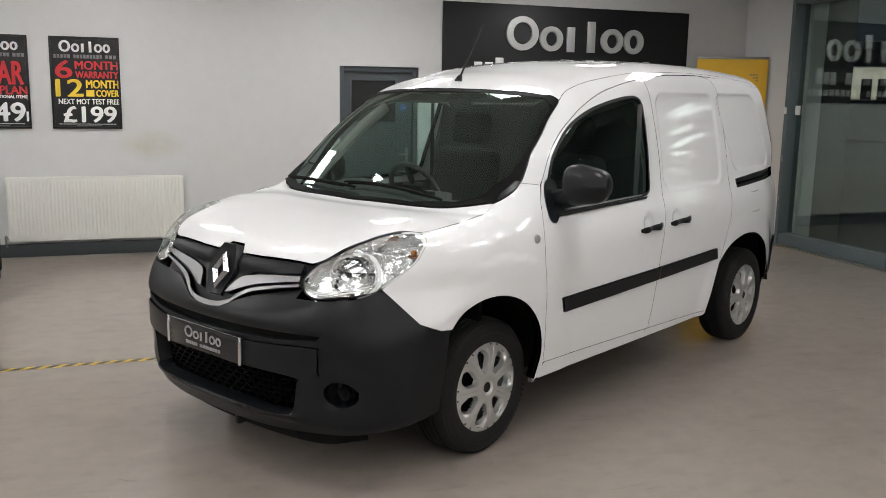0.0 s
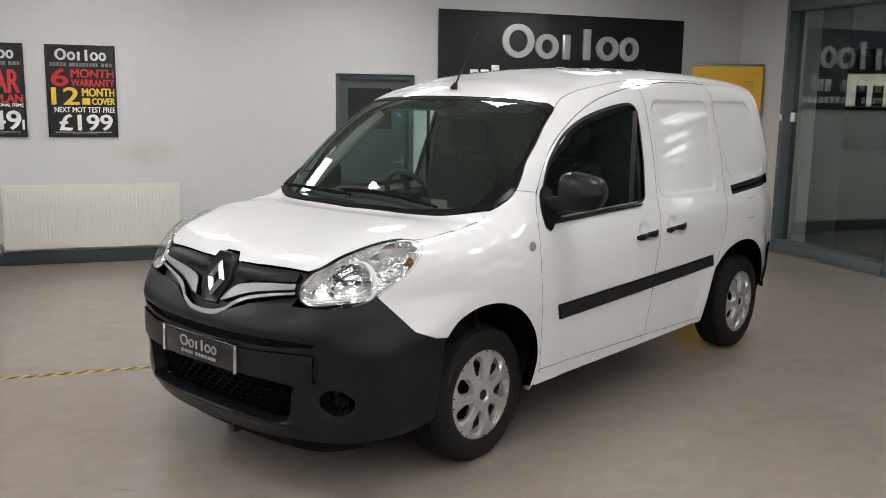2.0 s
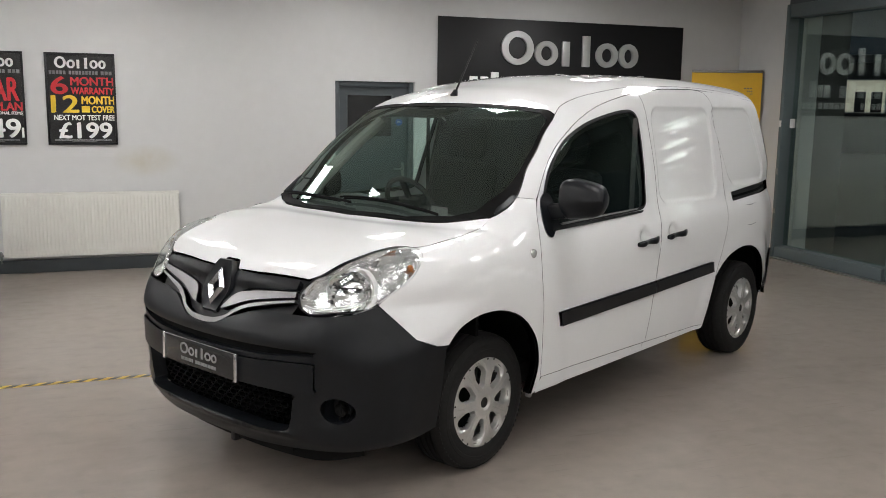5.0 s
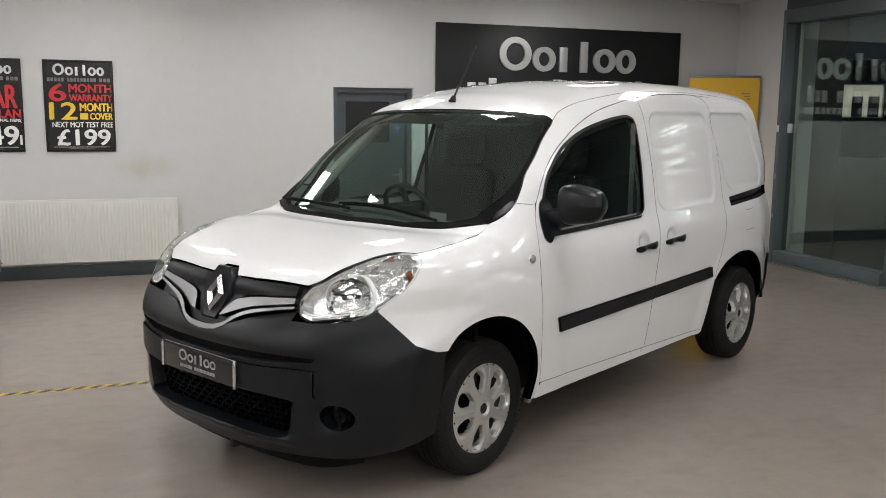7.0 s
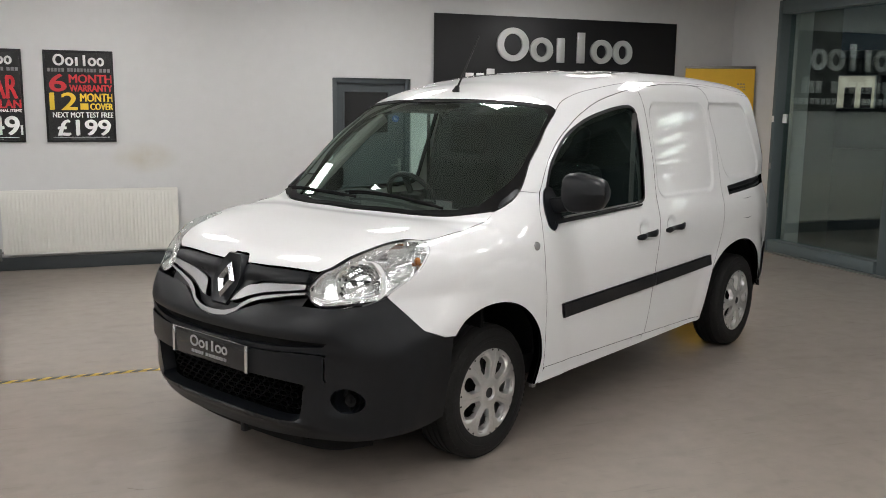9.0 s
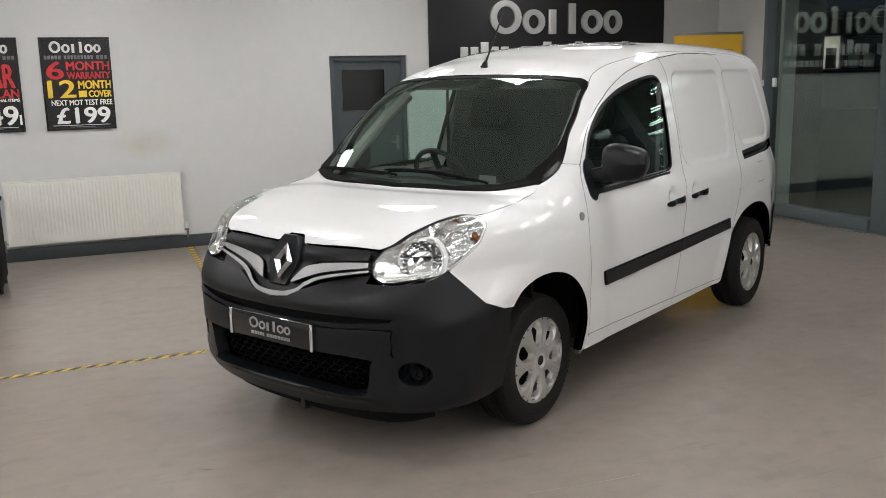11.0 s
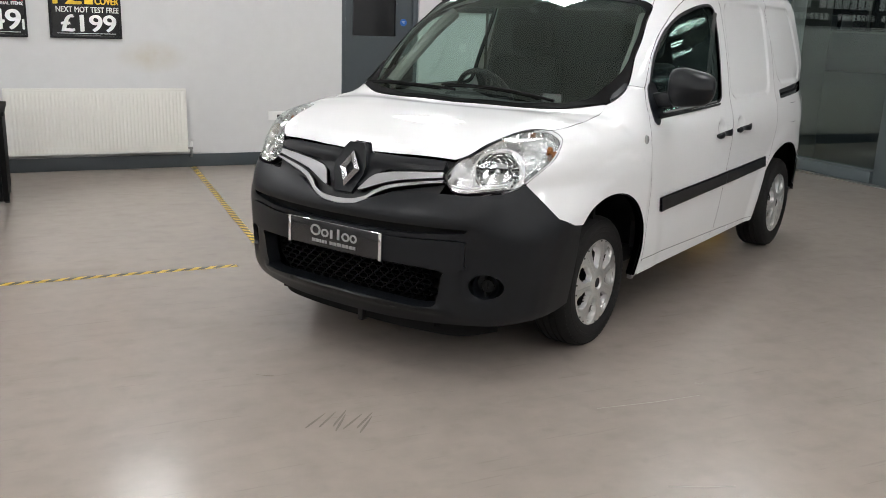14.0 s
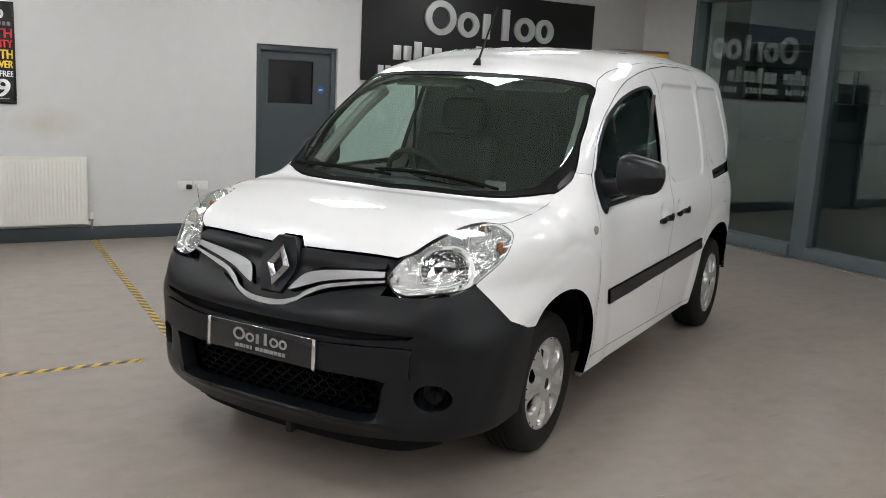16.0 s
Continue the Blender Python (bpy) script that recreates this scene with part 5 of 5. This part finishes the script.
# headlights
def headlight(flip):
    s = -1 if flip else 1

    def add(name, b, material, parent, label="", flat=False):
        P = np.array([v.co for v in b.verts])
        deep = np.maximum(solid(*P.T) + .008, 0)[:, None] * normals(P)   # nothing stands out of the lens
        for v, d in zip(b.verts, deep):
            v.co -= Vector(d)
            v.co.x *= s
        if flip:
            bmesh.ops.reverse_faces(b, faces=b.faces[:])
        return part(name, b, material, parent, label, flat=flat)

    t = skin("headlight", from_corner, head_loop, PANE, van, "clear headlight with chrome reflectors and amber bulb", lift=.001, rim=0, gap=.003, flip=flip, grid=.02)
    t.visible_shadow = False
    skin("rim_seal", from_corner, head_loop, TRIM, t, holes=[shrink(head_loop, .0028)], lift=-.001, rim=.02, gap=.0, flip=flip, grid=.02, edge=.008)
    skin("housing", from_corner, shrink(head_loop, .004), HOUSING, t, lift=-.062, rim=0, gap=0, flip=flip, grid=.012,
         shape=lambda P: .0015 * np.sin(P[:, 2] * 90))
    ab = np.array(resample(shrink(head_loop, .006), .012))
    P = cast(*from_corner(ab))
    N = normals(P)
    b = bmesh.new()
    A, B, C = ([b.verts.new(tuple(q)) for q in P - N * k] for k in (.006, .03, .066))
    for i in range(len(A)):
        j = (i + 1) % len(A)
        b.faces.new([A[i], A[j], B[j], B[i]])
        b.faces.new([B[i], B[j], C[j], C[i]])
    add("housing_wall", b, REFLECTOR, t)
    for name, (x, y, z), r, axis, depth in (("main_reflector", (.650, -.668, .897), .090, (.52, -.80, .26), .060), ("side_reflector", (.722, -.515, .945), .052, (.62, -.70, .36), .045)):
        axis = Vector(axis).normalized()
        q = Matrix.Translation((x, y, z)) @ axis.to_track_quat("Z", "Y").to_matrix().to_4x4()
        bowl = lathe([(r * 1.07, -.010), (r * 1.07, .002), (r * 1.02, .005), (r * .98, .002)], q, 48)
        n, rows = 26, 9                                    # stepped flutes, upright strips
        for k in range(n):
            a0, a1 = 2 * math.pi * k / n, 2 * math.pi * (k + 1) / n
            jag = (.0022, -.0016, .0006, -.0026, .0012)[k % 5]
            strip_rows = []
            for i in range(rows):
                u = 1 - i / (rows - 1) * .86
                h = -depth * (1 - u * u) + jag * u
                strip_rows.append([bowl.verts.new(q @ Vector((r * .98 * u * math.cos(a), r * .98 * u * math.sin(a), h + (.0018, 0, .0008)[(i + k) % 3]))) for a in (a0, a1)])
            for r0, r1 in zip(strip_rows, strip_rows[1:]):
                bowl.faces.new([r0[0], r0[1], r1[1], r1[0]])
        m = add(name, bowl, REFLECTOR, t, flat=True)
        bulb = lathe([(0, -.004), (.010, -.008), (.013, -.02), (.013, -.055)], q, 14)
        add("bulb", bulb, CHROME, m)
        if "main" in name:
            shade = box((.085, .010, .02), q @ pose(0, .008, -.022), .003)
            add("bulb_shade", shade, TRIM, m)
            lamp_ring = bmesh.new()                         # broad pale band round the outer half of the bowl
            arc = [[lamp_ring.verts.new(q @ Vector((r * k * math.cos(a), r * k * math.sin(a), h))) for k, h in ((1.03, .002), (1.07, .010), (1.19, .010), (1.25, -.004))] for a in np.linspace(-1.35, 1.7, 26)]
            for r0, r1 in zip(arc, arc[1:]):
                for k in range(3):
                    lamp_ring.faces.new([r0[k], r0[k + 1], r1[k + 1], r1[k]])
            add("divider_band", lamp_ring, BAND, t)
    low = [p for p in bend(to_corner(HEAD[12:15] + HEAD[:1]), False, 8)]
    for k, name in ((.011, "lower_ledge"), (.020, "upper_ledge")):
        P = cast(*from_corner(np.array(low)))
        edge_line = [Vector(p) + Vector((-.02, .02, k)) - Vector(n) * .016 for p, n in zip(P, normals(P))]
        add(name, tube(edge_line, .0032, 6), BAND, t)
    am = lathe([(0, .018), (.009, .014), (.014, .004), (.011, -.010), (0, -.016)], pose(.752, -.432, .968, 20, 20), 18)
    add("indicator", am, AMBER, t, "amber indicator bulb")
    ribs = bmesh.new()
    for k in range(10):
        u = k / 9
        q = Vector((.625 + .075 * u, -.455 + .05 * u, 1.006 + .006 * u))
        tube([q, q + Vector((.014, -.045, -.03))], .0035, 6, bm=ribs)
    add("reflector_ribs", ribs, REFLECTOR, t)


headlight(False)
headlight(True)


# number plate without a number: bars in place of the trader's name
def number_plate():
    t = new("number_plate")
    t.parent = van
    tagged(t, "black show plate in a chrome-edged holder")
    t.matrix_basis = pose(.004, -.936, .563, -1)
    part("plate", span(-.262, .262, -.006, 0, -.056, .056, .003), GLOSS_BLACK, t)
    f = bmesh.new()
    for a, b, c, d in ((-.270, -.254, -.060, .060), (.254, .270, -.060, .060), (-.254, .254, .0565, .060)):
        span(a, b, -.009, .004, c, d, .002, bm=f)
    part("holder", f, CHROME, t)
    part("packer", span(-.2, .2, 0, .03, -.04, .04), TRIM, t)
    emblem(t, -.135, .135, -.010, .040, PLATE_SILVER, .0015, -.006)
    x = -.125
    for w in (.025, .02, .013, .02, .013, 0, .022, .02, .03, .02, .02, .02, .02):
        if w:
            part("printed_block", span(x, x + w - .004, -.0075, -.0055, -.038, -.024), PLATE_SILVER, t)
        x += w or .014


number_plate()


# wheels
def hubcap(n=7):
    """One moulded dish: a raised hub ring, broad spokes with a groove, and deep rounded openings between them."""
    b = bmesh.new()
    rad = np.r_[.022, .026, .030, .034, .040, .048, .056, .062, np.linspace(.068, .192, 44), .197, .202, .206, .209, .211]
    ang = np.linspace(0, 2 * math.pi, n * 40, endpoint=False)
    Rg, A = np.meshgrid(rad, ang, indexing="ij")
    phi = (A + math.pi / n) % (2 * math.pi / n) - math.pi / n          # from the middle of a spoke
    off = math.pi / n - abs(phi)                                       # from the middle of an opening
    wide = .020 + .016 * step(Rg, .085, .150)
    hole = (abs((Rg - .125) / .047) ** 2.6 + abs(off * Rg / wide) ** 2.6) ** (1 / 2.6)
    h = .1005 - .0075 * step(Rg, .06, .21) + .004 * step(Rg, .10, .15) * (1 - step(Rg, .15, .205))
    h = h + .0045 * step(Rg, .029, .035) * (1 - step(Rg, .050, .062)) - .004 * step(-Rg, -.030, -.024)
    h = h - .0022 * step(-abs(phi * Rg), -.0030, -.0008) * step(Rg, .066, .074) * (1 - step(Rg, .186, .196))
    h = h - .011 * step(-((abs((Rg - .166) / .030) ** 2.4 + abs(off * Rg / (wide * 1.15)) ** 2.4) ** (1 / 2.4)), -1.1, -.55)
    h = h - .026 * step(-hole, -1.12, -.97)
    h = h - .006 * step(Rg, .203, .211)
    V = [[b.verts.new((float(q * math.cos(a)), float(q * math.sin(a)), float(z))) for q, a, z in zip(*row)] for row in zip(Rg, A, h)]
    m = len(ang)
    for i in range(len(rad) - 1):
        for k in range(m):
            if hole[i, k] > .965 or hole[i + 1, k] > .965:
                b.faces.new([V[i][k], V[i + 1][k], V[i + 1][(k + 1) % m], V[i][(k + 1) % m]])
    bmesh.ops.recalc_face_normals(b, faces=b.faces[:])
    bmesh.ops.delete(b, geom=[v for v in b.verts if not v.link_faces], context="VERTS")
    return b


def wheel(name, m):
    t = new(name)
    t.parent = van
    tagged(t, "black tyre on a steel wheel with a scuffed silver hubcap")
    t.matrix_basis = m
    R, H = .312, .0975
    prof = [(.192, -.085), (.21, -.096), (.24, -.1), (.275, -.097), (.297, -.086), (.308, -.072)]
    for z in (-.05, -.018, .018, .05):
        prof += [(R, z - .012), (R - .007, z - .009), (R - .007, z - .004), (R, z - .001)]
    prof += [(.308, .072), (.297, .086), (.275, .097), (.262, .0985), (.26, .1005), (.245, .101), (.243, .0995), (.24, .1), (.21, .096), (.192, .085)]
    tyre = lathe(prof, None, 72)
    n = 72                                                  # shoulder blocks
    for k in range(n):
        a = 2 * math.pi * k / n
        for s in (-1, 1):
            box((.010, .013, .026), Matrix.Rotation(a, 4, "Z") @ pose(.2965, 0, s * .076, 0, s * -22, 8), bm=tyre)
    part("tyre", tyre, RUBBER, t)
    rim = lathe([(.193, -.09), (.197, .085), (.188, .088), (.180, .075), (.175, -.06), (.193, -.09)], None, 48)
    part("rim", rim, STEEL, t)
    disc = lathe([(0, .035), (.08, .03), (.11, .0), (.17, -.01), (.176, -.03), (.176, -.05)], None, 40)
    part("wheel_disc", disc, LINER, t)
    part("hubcap", hubcap(), SILVER, t, "scuffed silver plastic hubcap with seven broad spokes")
    part("centre_cap", lathe([(0, .0975), (.021, .0970), (.024, .098)], None, 28), TRIM, t)
    for k in range(7):
        for d in (-.5, .5):
            a = 2 * math.pi * (k + d * .26) / 7
            part("rivet", lathe([(0, .0962), (.0042, .0958), (.005, .092)], pose(.198 * math.cos(a), .198 * math.sin(a), 0), 8), TRIM, t)
    return t


side_pose = lambda x, y, turn: pose(x, y, .312) @ pose(0, 0, 0, 0, 90 if x > 0 else -90, 0) @ Matrix.Rotation(radians(turn), 4, "Z")
first = wheel("wheel", side_pose(.708, 0, -91))
for x, y, a in ((.748, 2.697, -88), (-.708, 0, 5), (-.748, 2.697, 17)):
    w = copy_thing(first, side_pose(x, y, a))

# wheel housings, underside and rear
for y, r in ((0.0, .43), (2.6, .50)):
    for s in (1, -1):
        b = bmesh.new()
        n = 28
        A, B = [], []
        for k in range(n + 1):
            a = math.pi * (.02 + .96 * k / n)
            x1 = .50
            A.append(b.verts.new((s * (.832 if y < 1 else .85), y - .02 + r * math.cos(a), .33 + r * .96 * math.sin(a))))
            B.append(b.verts.new((s * x1, y - .02 + r * math.cos(a), .33 + r * .96 * math.sin(a))))
        for k in range(n):
            b.faces.new([A[k], A[k + 1], B[k + 1], B[k]])
        b.faces.new(B)
        part("arch_liner", b, LINER, van)
under = span(-.62, .62, -.55, 3.1, .24, .30)
# front piece added to block light from under the bumper
span(-.45, .45, -.80, -.5, .22, .28, bm=under)
part("underside", under, LINER, van)
# unseen blocks added low down to stop the banner's reflection under the van
part("under_block_mid", span(-.60, .60, 1.25, 2.25, .185, .25, .03), LINER, van)
part("under_block_rear", span(-.66, .66, 2.5, 2.95, .19, .27, .03), LINER, van)
part("engine_bay", span(-.58, .58, -.58, -.05, .30, .80), LINER, van)
part("load_floor", span(-.50, .50, .5, 3.1, .45, .5), LINER, van)
part("rear_door", span(-.62, .62, 3.13, 3.16, .5, 1.60), PAINT, van)
rb = [(3.05, .40), (3.09, .43), (3.16, .53), (3.205, .66), (3.225, .66), (3.23, .52), (3.19, .42)]
for flip in (False, True):
    skin("rear_bumper", from_side, bend(rb, True, 3, sharp=(0, 3, 4, 6)), PLASTIC, van, "black plastic rear bumper corner", lift=.012, rim=.04, flip=flip, gap=0)
part("rear_bumper_bar", span(-.7, .7, 3.17, 3.25, .34, .64, .02), PLASTIC, van)
part("tow_bracket", span(.02, .05, -.80, -.76, .155, .24, .006), TRIM, van)
for x in (-.3,):
    part("sump_bracket", span(x - .03, x + .03, -.42, -.36, .18, .26, .006), STEEL, van)
part("sill_clip", span(.83, .855, .275, .30, .278, .30, .004), STEEL, van)


# cabin
DOOR_TRIM = mat("mid_grey_trim", (.09, .09, .085), .6)
LIGHT_TRIM = mat("light_grey_trim", (.22, .22, .2), .6)


def cabin():
    d = bmesh.new()
    rows = []
    for x, hump in ((-.74, 0), (-.66, .01), (-.5, .05), (-.37, .062), (-.24, .05), (-.1, .008), (.1, .0), (.35, .0), (.6, .0), (.74, 0)):
        rows.append([d.verts.new(v) for v in ((x, .12, .95), (x, .06, 1.055 + hump * .1), (x, .20, 1.075 + hump * .4), (x, .34, 1.085 + hump), (x, .46, 1.06 + hump * .9), (x, .50, .98), (x, .42, .80), (x, .40, .55))])
    for r0, r1 in zip(rows, rows[1:]):
        for k in range(7):
            d.faces.new([r0[k], r1[k], r1[k + 1], r0[k + 1]])
    bmesh.ops.recalc_face_normals(d, faces=d.faces[:])
    dash = part("dashboard", d, DASH, van, "dark grey moulded dashboard")
    part("cabin_vent", span(-.06, .06, .1, .16, 1.06, 1.075, .004), TRIM, dash)
    t = bmesh.new()
    path = [(.185 * math.cos(2 * math.pi * k / 36), .185 * math.sin(2 * math.pi * k / 36), 0) for k in range(37)]
    tube(path, .0155, 10, bm=t)
    at = pose(-.385, .785, 1.04, -62)
    sw = part("steering_wheel", t, TRIM, van, "black steering wheel", m=at)
    hub = box((.16, .12, .05), None, .02)
    box((.36, .03, .022), None, .008, bm=hub)
    box((.04, .17, .022), pose(0, -.09, 0), .008, bm=hub)
    part("wheel_hub", hub, TRIM, sw)
    for x in (-.37, .37):
        seat = new("seat")
        seat.parent = van
        tagged(seat, "charcoal cloth front seat")
        seat.matrix_basis = pose(x, .92, 0)
        part("cushion", box((.5, .5, .2), pose(0, 0, .62), .06, 3), CLOTH, seat)
        part("backrest", box((.48, .14, .62), pose(0, .26, .98, -12), .06, 3), CLOTH, seat)
        part("headrest", box((.27, .09, .19), pose(0, .345, 1.40, -8), .04, 3), CLOTH, seat)
        part("seat_base", span(-.2, .2, -.2, .2, .35, .54), CABIN, seat)
    b = bmesh.new()
    plate([(-.80, .45), (.80, .45), (.83, .95), (.80, 1.15), (.70, 1.55), (.58, 1.68), (-.58, 1.68), (-.70, 1.55), (-.80, 1.15), (-.83, .95)], .02, pose(0, 1.40, 0, 90), bm=b)
    part("bulkhead", b, CABIN, van, "dark grey bulkhead behind the seats")
    part("cabin_floor", span(-.78, .78, -.02, 1.38, .36, .42), LINER, van)
    part("firewall", span(-.78, .78, -.04, -.02, .42, 1.03), LINER, van)
    for s in (1, -1):
        part("door_card", span(s * .80, s * .83, .34, 1.38, .42, 1.04), CABIN, van)
        pil = tube([(s * .695, .28, 1.13), (s * .685, .37, 1.21), (s * .67, .44, 1.275), (s * .64, .61, 1.42), (s * .60, .745, 1.525)], .034, 10)
        part("pillar_trim", pil, LIGHT_TRIM, van)
        part("b_pillar_trim", tube([(s * .81, 1.40, .9), (s * .78, 1.41, 1.2), (s * .68, 1.42, 1.6)], .035, 8), DOOR_TRIM, van)
        belt = plate([(-.02, 0), (.02, 0), (.02, .62), (-.02, .62)], .002, pose(s * .755, 1.33, .95, 90, 0, s * 80))
        part("seat_belt", belt, mat("grey_belt_web", (.07, .07, .068), .8, grain=60), van)
    head = bmesh.new()
    plate([(-.54, .80), (.54, .80), (.58, 1.40), (-.58, 1.40)], .01, pose(0, 0, 1.61), bm=head)
    part("headliner", head, mat("grey_headliner", (.12, .12, .115), .9, grain=30), van)
    part("rain_sensor", lathe([(0, 0), (.022, 0), (.022, .012), (0, .012)], pose(.06, .53, 1.545, -40), 16), TRIM, van)
    for x in (-.33, .33):
        part("sun_visor", box((.4, .16, .015), pose(x * .9, .78, 1.58, 14), .006), mat("grey_visor", (.05, .05, .05), .8), van)
    part("tax_disc", span(.42, .52, .06, .062, 1.12, 1.16), PRINT_GREY, van)


cabin()
tray = span(-.52, .52, -.80, -.5, .285, .298)
span(-.67, .67, -.735, -.4, .286, .297, bm=tray)
span(-.60, -.585, -.79, -.4, .297, .52, bm=tray)
span(.655, .67, -.735, -.4, .297, .52, bm=tray)
part("intake_tray", tray, LINER, van)
dam = bmesh.new()                                          # lip added under the bumper to deepen the shadow on the floor
lip_line = smooth_line([(-.62, -.56), (-.53, -.715), (-.3, -.775), (0, -.79), (.3, -.775), (.53, -.715), (.62, -.56)], 5)
rows = [[dam.verts.new((x * k, y * k, z)) for x, y in lip_line] for k, z in ((1.0, .30), (.985, .17), (.97, .165), (.95, .30))]
for r0, r1 in zip(rows, rows[1:]):
    for i in range(len(lip_line) - 1):
        dam.faces.new([r0[i], r0[i + 1], r1[i + 1], r1[i]])
bmesh.ops.recalc_face_normals(dam, faces=dam.faces[:])
part("shade_lip", dam, LINER, van, "black lip added under the bumper to block light")


# wear on the floor before the van
def scuffs():
    for k in range(7):
        b = plate(bend([(-.07, -.003), (0, -.005), (.06, -.002), (.075, .001), (0, .004), (-.06, .003)], True, 4), .0006,
                  pose(.38 + .028 * k, -1.44 + .016 * k + .02 * (k % 3), .0002, 0, 0, 103 + 5 * (k % 4)))
        part("scuff_mark", b, SCUFF, room_floor, m=ROOM.inverted())
    for x0, y0, x1, y1 in ((1.156, -.643, 1.435, -.232), (-.12, -1.28, -.06, -1.24), (1.36, -.13, 1.39, -.10), (1.62, -1.05, 1.80, -.90)):
        part("scuff_mark", tube([(x0, y0, 0), ((x0 + x1) / 2 + .01, (y0 + y1) / 2, .0004), (x1, y1, 0)], .0013, 6), PALE_SCUFF if x0 > 1 else SCUFF, room_floor, m=ROOM.inverted())


SCUFF = mat("rubber_scuff", (.19, .166, .142), .25, vary=.2, grain=40)
PALE_SCUFF = mat("dry_scratch", (.29, .26, .23), .4, vary=.1)
scuffs()
